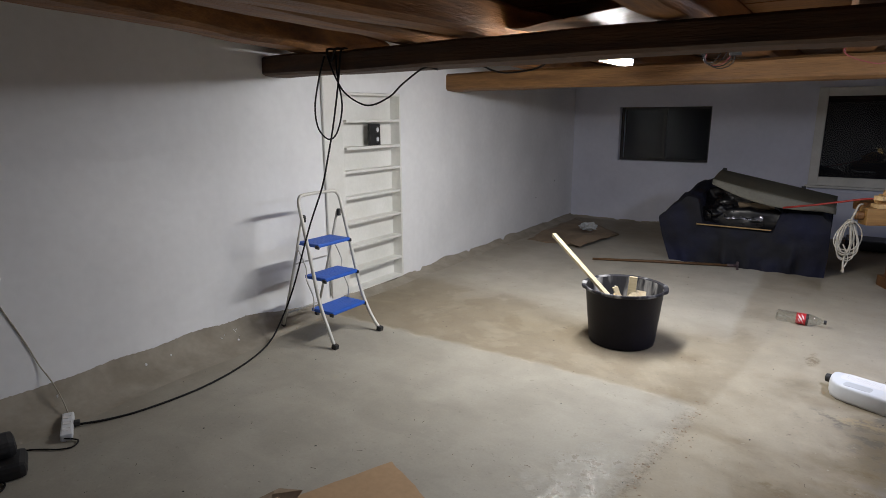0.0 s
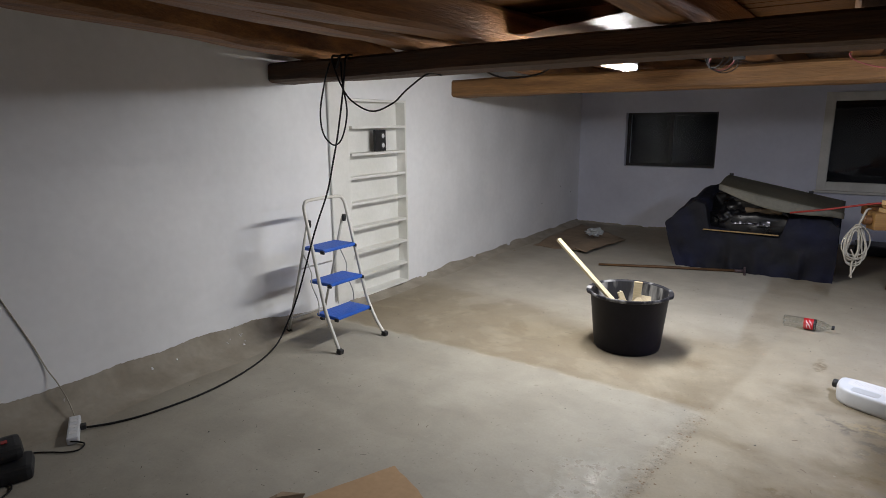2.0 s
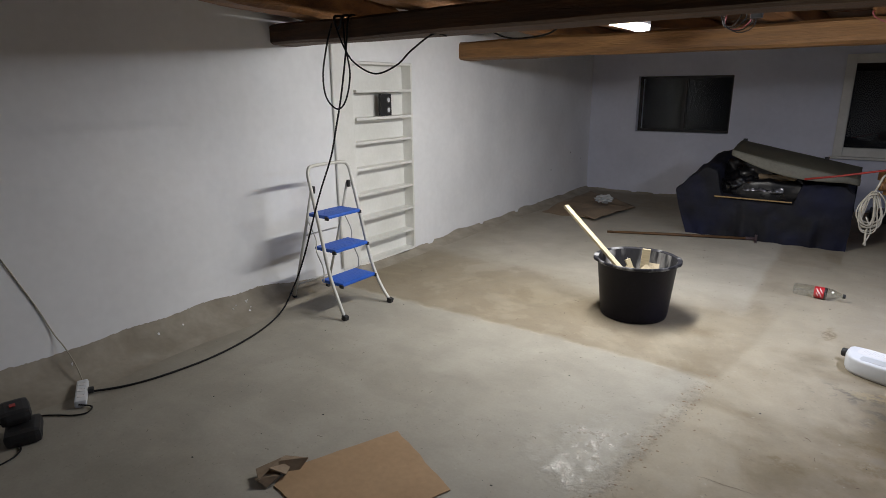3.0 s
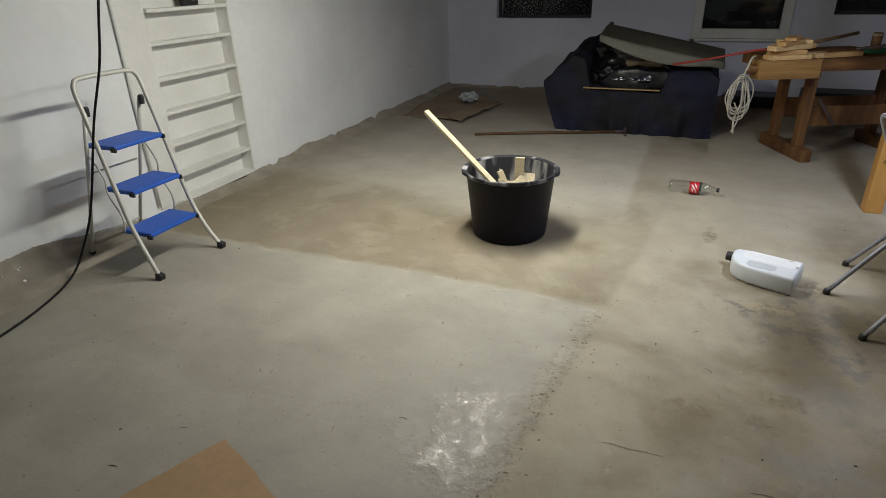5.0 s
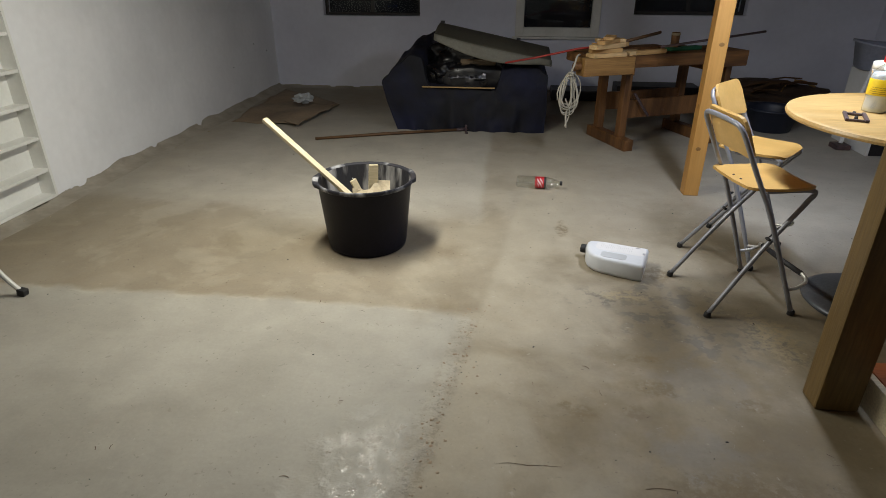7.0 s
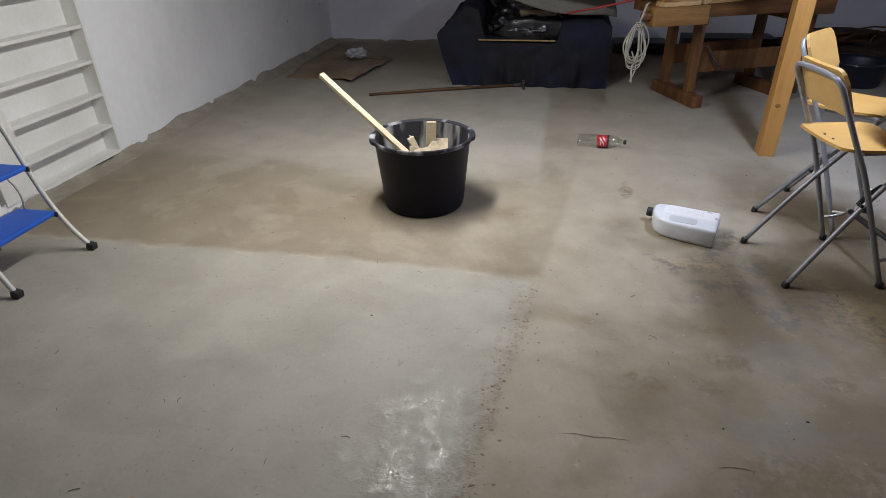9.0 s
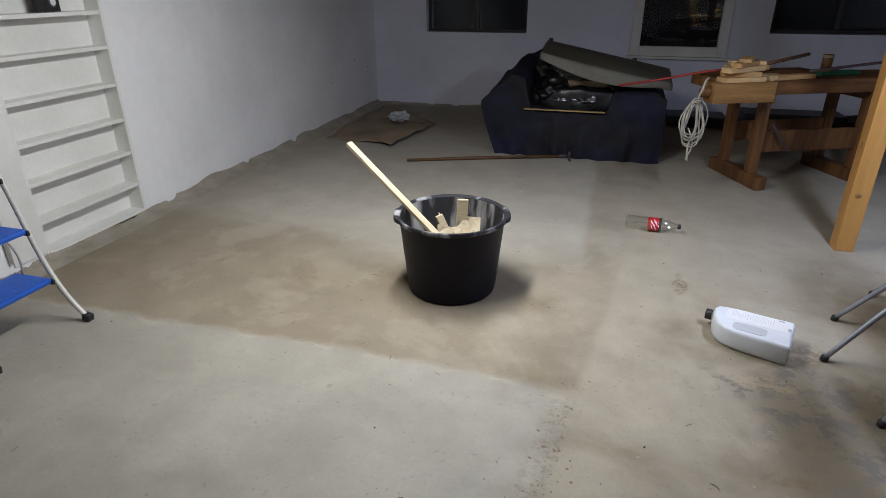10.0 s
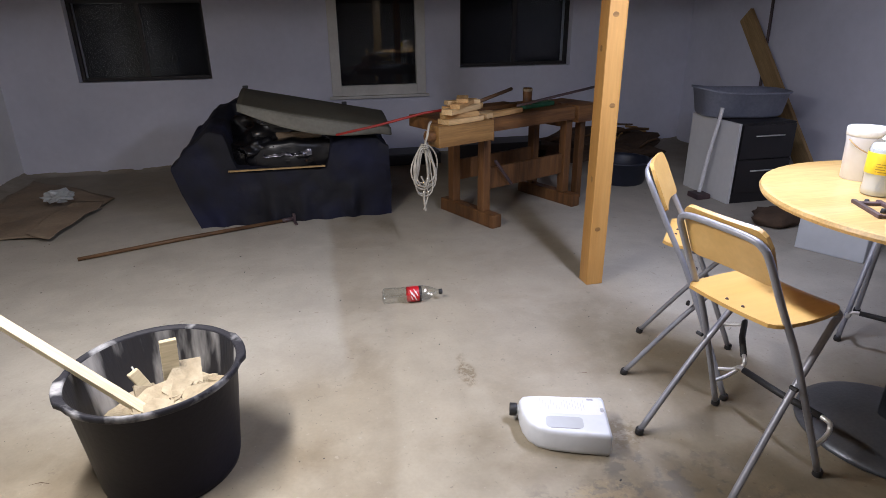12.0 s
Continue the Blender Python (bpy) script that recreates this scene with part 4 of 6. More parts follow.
for x, y, sx_, sy_, a_, tilt in ((1.692, -2.995, 0.055, 0.035, 20, 14), (1.690, -3.045, 0.035, 0.045, 50, -20), (1.665, -3.085, 0.05, 0.035, 75, 26), (1.70, -3.12, 0.03, 0.03, 10, 12)):
    b2 = bmesh.new()
    box(b2, (-sx_, -sy_, -0.0025), (sx_, sy_, 0.0025), 0.0)
    for v in b2.verts:
        v.co.z += 0.25 * (v.co.x * v.co.y) / 0.03
        v.co.x += 0.3 * v.co.y
    ob = link("cardboard_scrap", b2, M_CARD_OLD)
    ob.matrix_world = pose(x, y, 0.022, tilt, 8, a_)
    tagged(ob, "torn curled scrap of brown cardboard", "cardboard", "torn cardboard scraps")


def carton(name, pts, base, curl, seed, label):
    """A dirty torn cardboard sheet, a little buckled."""
    a, b, c, d = [Vector((*p, 0)) for p in pts]

    def fn(u, v):
        p = a.lerp(b, u).lerp(d.lerp(c, u), v)
        edge = min(u, 1 - u, v, 1 - v)
        j = Vector((noise.noise(p * 5 + Vector((seed, 0, 0))), noise.noise(p * 5 + Vector((0, seed, 0))), 0)) * 0.03 * (1 if edge < 0.01 else 0)
        return p + j + Vector((0, 0, base + curl * abs(noise.noise(p * 1.8 + Vector((seed, seed, 0))))))
    ob = link(name, sheet(fn, 24, 24), M_CARD_OLD, smooth=True)
    thicken(ob, 0.004, 1.0)
    return tagged(ob, label, "cardboard", "dirty cardboard")


carton("cardboard_sheet", [(0.24, 2.28), (0.92, 2.20), (1.12, 3.2), (0.16, 4.1)], 0.004, 0.05, 3.0, "dirty flattened cardboard in the corner of the cellar")
carton("cardboard_sheet", [(0.80, 2.24), (1.0, 2.08), (1.14, 2.95), (0.85, 3.0)], 0.045, 0.03, 8.0, "torn cardboard flap on top of a larger sheet")
bm = bmesh.new()
lump(bm, (0.78, 2.98, 0.115), (0.10, 0.08, 0.045), 4, 0.9, 3, 2.6)
tagged(link("plastic_wrap", bm, M_FOILBAG), "crumpled clear plastic wrap on the cardboard", "plastic wrap")

# ---- mortar tub ----
TX, TY = 2.302, -0.462
tub = thing("mortar_tub", (TX, TY, 0), 0, "round black mortar tub with plaster-splashed rim, holding rubble", "tub")
HT = 0.408
b2 = bmesh.new()
lathe(b2, [(0.214, 0.0), (0.224, 0.006), (0.230, 0.03), (0.266, HT - 0.026), (0.268, HT - 0.024)], 56, cap=False)
bot = [v for v in b2.verts if v.co.z < 0.001]
b2.faces.new(sorted(bot, key=lambda v: math.atan2(v.co.y, v.co.x)))
part("body", b2, M_TUB, tub, smooth=True)
b2 = bmesh.new()
lathe(b2, [(0.262, HT - 0.012), (0.255, HT - 0.06), (0.214, 0.03), (0.205, 0.012)], 56, cap=False)
bot = [v for v in b2.verts if v.co.z < 0.013]
b2.faces.new(sorted(bot, key=lambda v: math.atan2(v.co.y, v.co.x)))
part("inner_wall", b2, M_TUBIN, tub, "black inner wall smeared with grey plaster", True)
b2 = bmesh.new()
n = 56
prof = [(0.2685, HT - 0.022), (0.281, HT - 0.023), (0.2845, HT - 0.019), (0.2845, HT - 0.006), (0.282, HT - 0.001), (0.279, HT), (0.275, HT - 0.004), (0.268, HT - 0.005), (0.2635, HT - 0.008), (0.2625, HT - 0.016)]
lathe(b2, prof, n, cap=False)
for v in b2.verts:
    q = math.atan2(v.co.y, v.co.x)
    for g in (math.radians(14), math.radians(200)):
        d = abs((q - g + math.pi) % (2 * math.pi) - math.pi)
        if d < 0.32 and math.hypot(v.co.x, v.co.y) > 0.277:
            v.co.x += 0.011 * math.cos(q)
            v.co.y += 0.011 * math.sin(q)
part("rim", b2, M_RIM, tub, "rolled rim splashed with plaster", True)
for ob in tub.children_recursive:
    for v in ob.data.vertices:
        v.co.x *= 0.98
        v.co.y *= 0.98
# rubble and offcuts in the tub
bm = bmesh.new()
bmesh.ops.create_circle(bm, cap_ends=False, segments=44, radius=0.226)
ring = bm.verts[:]
for v in ring:
    v.co.z = 0.15
prev = ring
for f in (0.88, 0.74, 0.60, 0.46, 0.32, 0.18, 0.06):
    cur = [bm.verts.new((v.co.x * f, v.co.y * f, 0.2)) for v in ring]
    for j in range(44):
        bm.faces.new((prev[j], prev[(j + 1) % 44], cur[(j + 1) % 44], cur[j]))
    prev = cur
bm.faces.new(prev)
for v in bm.verts:
    p = v.co
    p.z = 0.238 + 0.20 * p.x - 0.18 * p.y + 0.035 * noise.noise(p * 11) + 0.018 * noise.noise(p * 32)
tagged(link("rubble_heap", bm, M_PLASTER), "heap of broken plaster banked up in the tub", "rubble")
bpy.data.objects["rubble_heap"].location = (TX, TY, 0)


def slab_piece(size, thick, seed):
    """A broken flat piece with an irregular outline."""
    b3, r3 = bmesh.new(), random.Random(seed)
    n3 = r3.choice((5, 6, 7))
    out3 = [(size * r3.uniform(0.7, 1.15) * math.cos(6.283 * (j + r3.uniform(-0.25, 0.25)) / n3), 0.72 * size * r3.uniform(0.7, 1.15) * math.sin(6.283 * (j + r3.uniform(-0.25, 0.25)) / n3)) for j in range(n3)]
    lo3 = [b3.verts.new((x * 0.97, y * 0.97, -thick)) for x, y in out3]
    hi3 = [b3.verts.new((x, y, thick + r3.uniform(-0.002, 0.002))) for x, y in out3]
    b3.faces.new(hi3)
    b3.faces.new(lo3[::-1])
    for j in range(n3):
        b3.faces.new((lo3[j], lo3[(j + 1) % n3], hi3[(j + 1) % n3], hi3[j]))
    return b3


def put_chunk(k, x, y, z, size, rx, ry, rz):
    ob = link("plaster_chunk", slab_piece(size, 0.006 if size > 0.05 else 0.008, 50 + k), M_PLASTER)
    ob.matrix_world = pose(TX + x, TY + y, z, rx, ry, rz)
    tagged(ob, "broken flat chunk of tan plaster in the tub", "rubble", "rubble in the tub")


for k, (x, y, z, size, rx, ry, rz) in enumerate(((0.01, -0.02, 0.290, 0.10, 22, -8, 20), (0.08, 0.04, 0.305, 0.095, 26, -14, 60), (0.02, -0.11, 0.302, 0.08, 14, -4, 100), (0.13, -0.06, 0.312, 0.06, 12, -18, 10), (-0.10, -0.13, 0.265, 0.06, 20, 18, 50), (-0.04, 0.02, 0.300, 0.045, 60, 20, 30))):
    put_chunk(k, x, y, z, size, rx, ry, rz)
rnd = random.Random(5)
for k in range(30):
    q, r = rnd.uniform(-2.6, 1.3), 0.20 * math.sqrt(rnd.random())
    x, y = r * math.cos(q), r * math.sin(q)
    put_chunk(10 + k, x, y, 0.246 + 0.20 * x - 0.18 * y + rnd.uniform(0.012, 0.03), rnd.choice((0.016, 0.02, 0.026, 0.034)), rnd.uniform(-30, 30), rnd.uniform(-30, 30), rnd.uniform(0, 180))
for at, rot, size in (((TX + 0.03, TY + 0.08, 0.352), (4, 3, 20), (0.027, 0.009, 0.10)), ((TX - 0.045, TY + 0.03, 0.305), (-14, -20, 40), (0.018, 0.012, 0.075)), ((TX - 0.15, TY - 0.11, 0.265), (15, -25, 70), (0.02, 0.008, 0.045))):
    b2 = bmesh.new()
    box(b2, [-s for s in size], size, 0.003)
    ob = link("wood_offcut", b2, M_BATTEN)
    ob.matrix_world = pose(*at, *rot)
    tagged(ob, "short pale wooden offcut sticking out of the tub", "offcut", "offcuts in the tub")
tagged(link("wire_piece", tube(bmesh.new(), [(TX - 0.02, TY + 0.0, 0.25), (TX - 0.055, TY + 0.03, 0.32), (TX - 0.085, TY + 0.06, 0.375)], 0.003, 6), M_ALU, smooth=True),
       "thin grey wire sticking out of the rubble in the tub", "wire")
# long batten leaning out of the tub
a, b = Vector((TX - 0.02, TY - 0.06, 0.26)), Vector((1.675, -0.255, 0.66))
d = b - a
b2 = bmesh.new()
box(b2, (-0.0, -0.017, -0.011), (d.length, 0.017, 0.011), 0.002)
ob = link("wooden_batten", b2, M_BATTEN)
ob.matrix_world = Matrix.Translation(a) @ d.to_track_quat("X", "Z").to_matrix().to_4x4() @ pose(0, 0, 0, -8, 0, 0)
tagged(ob, "long pale wooden batten leaning out of the tub", "batten")

# ---- empty bottle ----
bot = thing("soda_bottle", (3.170, 0.60, 0.046), -2, "empty clear plastic soda bottle with a red label, lying down", "bottle")
ax = pose(0, 0, 0, 0, 90, 0)
b2 = bmesh.new()
lathe(b2, [(0.012, 0.012), (0.03, 0.0), (0.042, 0.008), (0.044, 0.02), (0.042, 0.035), (0.044, 0.05), (0.043, 0.085), (0.041, 0.1), (0.043, 0.115), (0.0425, 0.15), (0.041, 0.155), (0.041, 0.2), (0.043, 0.205), (0.043, 0.22), (0.036, 0.255), (0.022, 0.29), (0.014, 0.305), (0.013, 0.322)], 28, ax)
body = part("body", b2, M_PET, bot, smooth=True)
body.visible_shadow = False
b2 = bmesh.new()
lathe(b2, [(0.0418, 0.135), (0.0424, 0.137), (0.0424, 0.196), (0.0418, 0.198)], 28, ax, cap=False)
part("label", b2, M_RED, bot, "red label with a black band", True)
b2 = bmesh.new()
lathe(b2, [(0.0425, 0.1985), (0.0428, 0.199), (0.0428, 0.212), (0.0425, 0.213)], 28, ax, cap=False)
part("label_band", b2, M_BLACK, bot, "black label band", True)
for k, (a0, z) in enumerate(((215, 0.146), (233, 0.156), (250, 0.166), (225, 0.176), (260, 0.150), (205, 0.166), (270, 0.172))):
    b2 = bmesh.new()
    for j in range(5):
        q0, q1 = math.radians(a0 + j * 7), math.radians(a0 + j * 7 + 7)
        vs = [b2.verts.new(ax @ Vector((0.0426 * math.cos(q), 0.0426 * math.sin(q), zz))) for q, zz in ((q0, z + 0.002 * j), (q1, z + 0.002 * (j + 1)), (q1, z + 0.005 + 0.002 * (j + 1)), (q0, z + 0.005 + 0.002 * j))]
        b2.faces.new(vs)
    part("label_mark", b2, M_LABEL, bot)
b2 = bmesh.new()
lathe(b2, [(0.015, 0.312), (0.0155, 0.313), (0.0155, 0.328), (0.014, 0.33)], 18, ax)
part("cap", b2, M_BLACK, bot, "black screw cap", True)

# ---- plastic canister ----
jug = thing("plastic_canister", (3.547, -0.537, 0), -18, "white plastic canister with black cap lying on its side", "canister")
LJ, TJ = 0.338, 0.095
corners = [(0.0, 0.030), (0.012, 0.052), (0.05, 0.062), (0.20, 0.068), (0.328, 0.071), (0.335, 0.068), (LJ, 0.060), (LJ, -0.10), (LJ, -0.152), (0.335, -0.160), (0.328, -0.163), (0.20, -0.160), (0.115, -0.150), (0.065, -0.134), (0.032, -0.104), (0.012, -0.06), (0.002, -0.01)]
bm = bmesh.new()
mid_c = Vector((0.19, -0.04))
layers = []
for zz, ins in ((0.0, 0.018), (0.003, 0.009), (0.010, 0.003), (0.022, 0.0), (0.045, 0.0), (TJ - 0.018, 0.0), (TJ - 0.008, 0.003), (TJ - 0.002, 0.009), (TJ, 0.018)):
    ring = []
    for x, y in corners:
        dv = Vector((x, y)) - mid_c
        kk = 1 - ins / max(dv.length, 0.01)
        ring.append(bm.verts.new((mid_c.x + dv.x * kk, mid_c.y + dv.y * kk, zz)))
    layers.append(ring)
for ra, rb in zip(layers, layers[1:]):
    for j in range(len(ra)):
        bm.faces.new((ra[j], ra[(j + 1) % len(ra)], rb[(j + 1) % len(rb)], rb[j]))
bm.faces.new(layers[0][::-1])
bm.faces.new(layers[-1])
part("body", bm, M_HDPE, jug, smooth=True)


def rounded_plate(x0, x1, y0, y1, z, h, rad, n=5):
    """A thin plate with rounded corners."""
    b3 = bmesh.new()
    pts_ = []
    for cx, cy, a0 in ((x1 - rad, y1 - rad, 0), (x0 + rad, y1 - rad, 90), (x0 + rad, y0 + rad, 180), (x1 - rad, y0 + rad, 270)):
        for j in range(n + 1):
            q = math.radians(a0 + 90 * j / n)
            pts_.append((cx + rad * math.cos(q), cy + rad * math.sin(q)))
    lo_ = [b3.verts.new((x, y, z)) for x, y in pts_]
    hi_ = [b3.verts.new((x, y, z + h)) for x, y in pts_]
    b3.faces.new(hi_)
    b3.faces.new(lo_[::-1])
    for j in range(len(pts_)):
        k_ = (j + 1) % len(pts_)
        b3.faces.new((lo_[j], lo_[k_], hi_[k_], hi_[j]))
    return b3


# grey plate and dark line paint the shade of the grip hollow
part("grip_recess", rounded_plate(0.100, 0.238, -0.132, -0.066, TJ - 0.001, 0.0018, 0.018), M_GREYBOX, jug, "grey plate painted as the shaded grip recess")
part("grip_edge", boxes(((0.115, -0.1335, TJ - 0.0005), (0.222, -0.1305, TJ + 0.0015)), bevel=0.0006), M_INK, jug, "dark line painted as shade along the grip")
lab = part("label", rounded_plate(0.055, 0.328, -0.050, 0.056, TJ - 0.001, 0.0016, 0.035), M_LABEL, jug, "white printed label")
for k in range(17):
    x = 0.082 + k * 0.0105
    part("print_line", boxes(((x, -0.026 + 0.006 * (k % 3), TJ + 0.0006), (x + 0.0018, 0.042 - 0.007 * (k % 4), TJ + 0.0009))), M_FAINTINK, lab)
part("print_block", boxes(((0.268, 0.040, TJ + 0.0006), (0.292, 0.050, TJ + 0.0011))), M_INK, lab)
part("print_block", boxes(((0.312, -0.030, TJ + 0.0006), (0.326, -0.006, TJ + 0.0011))), M_INK, lab)
b2 = bmesh.new()
lathe(b2, [(0.018, -0.01), (0.018, 0.02)], 18, pose(0.004, 0.030, TJ / 2, 0, -90, 0))
part("neck", b2, M_WHITE, jug)
b2 = bmesh.new()
lathe(b2, [(0.0235, 0.010), (0.0245, 0.012), (0.0245, 0.036), (0.022, 0.039)], 20, pose(0.004, 0.030, TJ / 2, 0, -90, 0))
part("cap", b2, M_BLACK, jug, "black screw cap", True)

for ob in jug.children_recursive:
    for v in ob.data.vertices:
        v.co.x *= 0.955
        v.co.y *= 0.975

# ---- sofa under a dark cover ----
def cushion(bm, lo, hi, seed, amp=0.03, seg=7, puff=0.0, freq=4.0):
    """A soft block: a subdivided box with swollen, creased faces."""
    t = bmesh.new()
    bmesh.ops.create_cube(t, size=1.0)
    bmesh.ops.subdivide_edges(t, edges=t.edges[:], cuts=seg, use_grid_fill=True)
    c = Vector([(a + b) / 2 for a, b in zip(lo, hi)])
    s = Vector([b - a for a, b in zip(lo, hi)])
    idx = {}
    for v in t.verts:
        q = v.co * 2
        # round the corners
        r = Vector((q.x * math.sqrt(max(0, 1 - 0.32 * (q.y * q.y + q.z * q.z) / 2)), q.y * math.sqrt(max(0, 1 - 0.32 * (q.x * q.x + q.z * q.z) / 2)), q.z * math.sqrt(max(0, 1 - 0.32 * (q.x * q.x + q.y * q.y) / 2))))
        p = Vector((c.x + r.x * s.x / 2, c.y + r.y * s.y / 2, c.z + r.z * s.z / 2))
        if p.z > lo[2] + 0.05:
            p += v.co.normalized() * (amp * (noise.noise(p * freq + Vector((seed, 0, 0))) + 0.5 * noise.noise(p * freq * 2.7 + Vector((0, seed, 0)))))
        idx[v] = bm.verts.new(p)
    for f in t.faces:
        bm.faces.new([idx[v] for v in f.verts])
    t.free()


sofa = thing("sofa", (0, 0, 0), 0, "old sofa under a dark navy cover, heaped with black bags", "sofa")


def steps_of(x, rows):
    """Smooth interpolation through (place, value) rows."""
    for (x0, v0), (x1, v1) in zip(rows, rows[1:]):
        if x <= x1:
            t = max(0.0, (x - x0) / (x1 - x0))
            return v0 + (v1 - v0) * t * t * (3 - 2 * t)
    return rows[-1][1]


def cover_at(u, v):
    """The draped cover: u along the sofa, v from the front hem over seat and back to the rear hem."""
    arm = steps_of(u, [(0, 0.47), (0.045, 0.61), (0.11, 0.71), (0.16, 0.69), (0.215, 0.42), (0.66, 0.40), (0.71, 0.58), (0.80, 0.615), (0.95, 0.605), (1, 0.54)])
    top = steps_of(u, [(0, 0.51), (0.05, 0.69), (0.12, 0.82), (0.24, 0.875), (0.40, 0.86), (0.70, 0.74), (0.9, 0.66), (1, 0.56)])
    if v < 0.42:
        t = v / 0.42
        y, z = 2.185 + 0.03 * t * t, arm * t
    elif v < 0.60:
        t = (v - 0.42) / 0.18
        y, z = 2.215 + 0.30 * t, arm + (0.012 * math.sin(math.pi * t) if arm < 0.5 else (top - arm) * 0.45 * t)
    elif v < 0.78:
        t = (v - 0.60) / 0.18
        z0 = arm if arm < 0.5 else arm + (top - arm) * 0.45
        y, z = 2.515 + 0.16 * t, z0 + (top - z0) * t ** 0.8
    else:
        t = (v - 0.78) / 0.22
        y, z = 2.675 + 0.45 * min(t * 1.6, 1), top * (1 - max(0.0, t - 0.35) / 0.65 * 0.97)
    x = 2.0 + 1.44 * u
    k = z / 0.45
    x -= 0.148 * max(0.0, 1 - u / 0.16) ** 1.4 * (k if k < 1 else max(0.0, 1 - (k - 1) * 0.6)) * (1 if v < 0.78 else 0.7)
    x += 0.015 * (u - 0.5) * math.sin(3 * k)
    hang = max(0.0, 1 - z / 0.5) if v < 0.42 else 0.25
    p = Vector((x, y, z))
    fold = 0.022 * hang * math.sin(u * 46 + 3.0 * noise.noise(Vector((u * 5, z * 2, 1)))) * (0.4 + abs(noise.noise(Vector((u * 4, 3, 0)))) * 1.6)
    crease = 0.030 * (abs(noise.noise(Vector((x * 3.2, y * 2.2, z * 3.2)))) - 0.2) + 0.012 * noise.noise(Vector((x * 11, y * 8, z * 9)))
    p.y += fold - crease * 0.9
    if z > 0.06:
        p.z += crease * 0.7
        p.x += 0.4 * crease
    return p


part("cover", sheet(cover_at, 110, 90), M_NAVY, sofa, "slack creased navy cover", True)
part("sofa_foot", boxes(((3.29, 2.19, 0.0), (3.36, 2.24, 0.018)), bevel=0.004), M_WHITE, sofa, "small white foot")
for k, (c, s) in enumerate((((2.45, 2.42, 0.53), (0.20, 0.17, 0.13)), ((2.75, 2.45, 0.50), (0.24, 0.18, 0.12)), ((3.02, 2.46, 0.52), (0.17, 0.17, 0.13)), ((2.62, 2.62, 0.62), (0.30, 0.15, 0.13)), ((2.98, 2.62, 0.57), (0.22, 0.15, 0.12)))):
    bm = bmesh.new()
    lump(bm, c, s, k * 3.1, 0.5, 4, 2.4)
    for v in bm.verts:
        v.co += Vector((noise.noise(v.co * 14), noise.noise(v.co * 14 + Vector((3, 0, 0))), noise.noise(v.co * 14 + Vector((0, 5, 0))))) * 0.004
    tagged(link("plastic_bag", bm, M_BAG, smooth=True), "glossy black plastic bag heaped on the sofa", "bag", "bags on the sofa")
bm = bmesh.new()
cushion(bm, (2.22, 2.26, 0.36), (3.14, 2.9, 0.60), 15, 0.05, 10, freq=4.0)
tagged(link("plastic_bag", bm, M_BAG, smooth=True), "large black plastic bag covering the sofa seat", "bag", "bags on the sofa")
bm = bmesh.new()
lump(bm, (2.54, 2.54, 0.66), (0.27, 0.20, 0.15), 21, 0.35, 4, 2.0)
tagged(link("plastic_bag", bm, M_BAG, smooth=True), "large black plastic bag slumped against the backrest", "bag", "bags on the sofa")
# silver film gleaming between the bags
bm = sheet(lambda u, v: (2.50 + 0.36 * u, 2.235 + 0.05 * v + 0.015 * noise.noise(Vector((u * 7, v * 4, 2))), 0.50 + 0.045 * v + 0.018 * noise.noise(Vector((u * 6, v * 3, 7)))), 26, 8)
sv = link("foil_wrap", bm, M_FOIL, smooth=True)
thicken(sv, 0.002)
tagged(sv, "crumpled silver film between black bags on the sofa", "foil")
tagged(link("folded_cloth", boxes(((2.60, 2.36, 0.60), (2.95, 2.55, 0.66)), bevel=0.02), M_CARD_OLD), "folded brown cloth among bags on the sofa", "cloth")
b2 = bmesh.new()
box(b2, (2.25, 2.165, 0.418), (2.95, 2.19, 0.428), 0.002)
tagged(link("wooden_lath", b2, M_PLANK), "thin pale wooden lath along the sofa front", "lath")


# olive panel lying aslant on the sofa
def panel_at(u, v):
    """u along, v from the back edge to the front lip."""
    x = 2.37 + 1.09 * u
    z = 1.00 - 0.25 * u
    lip = 0.02 + 0.02 * u
    if v < 0.75:
        t = v / 0.75
        yy = 2.72 - 0.52 * t - 0.10 * math.sin(math.pi * u) * t
        zz = z - 0.04 - 0.06 * t * t + 0.03 * u
    else:
        t = (v - 0.75) / 0.25
        yy = 2.20 - 0.10 * math.sin(math.pi * u) - 0.03 * t
        zz = z - 0.10 + 0.03 * u - (0.05 + 0.06 * math.sin(math.pi * min(u * 1.1, 1))) * t
    return Vector((x, yy, zz))


pan = thing("panel", (0, 0, 0), 0, "bent olive-grey panel lying aslant across the sofa", "panel")
ob = part("sheet", sheet(lambda u, v: panel_at(u, v * 0.75), 30, 14), M_OLIVE, pan, smooth=True)
thicken(ob, 0.014)
ob = part("front_lip", sheet(lambda u, v: panel_at(u, 0.7501 + v * 0.25), 30, 5), M_OLIVE_EDGE, pan, "paler turned-down front lip", True)
thicken(ob, 0.014)
for u in (0.02, 0.72):
    b2 = bmesh.new()
    p = panel_at(u, 0.0)
    box(b2, (p.x - 0.02, p.y - 0.005, p.z - 0.01), (p.x + 0.02, p.y + 0.02, p.z + 0.02), 0.004)
    part("clip", b2, M_BLACK, pan, "small dark clip")
tagged(link("red_rod", tube(bmesh.new(), [(3.04, 1.98, 0.685), (3.3, 1.93, 0.74), (3.66, 1.86, 0.83), (3.95, 1.82, 0.868)], 0.009, 8), M_REDROD, smooth=True), "long thin red rod from the panel to the workbench", "rod")

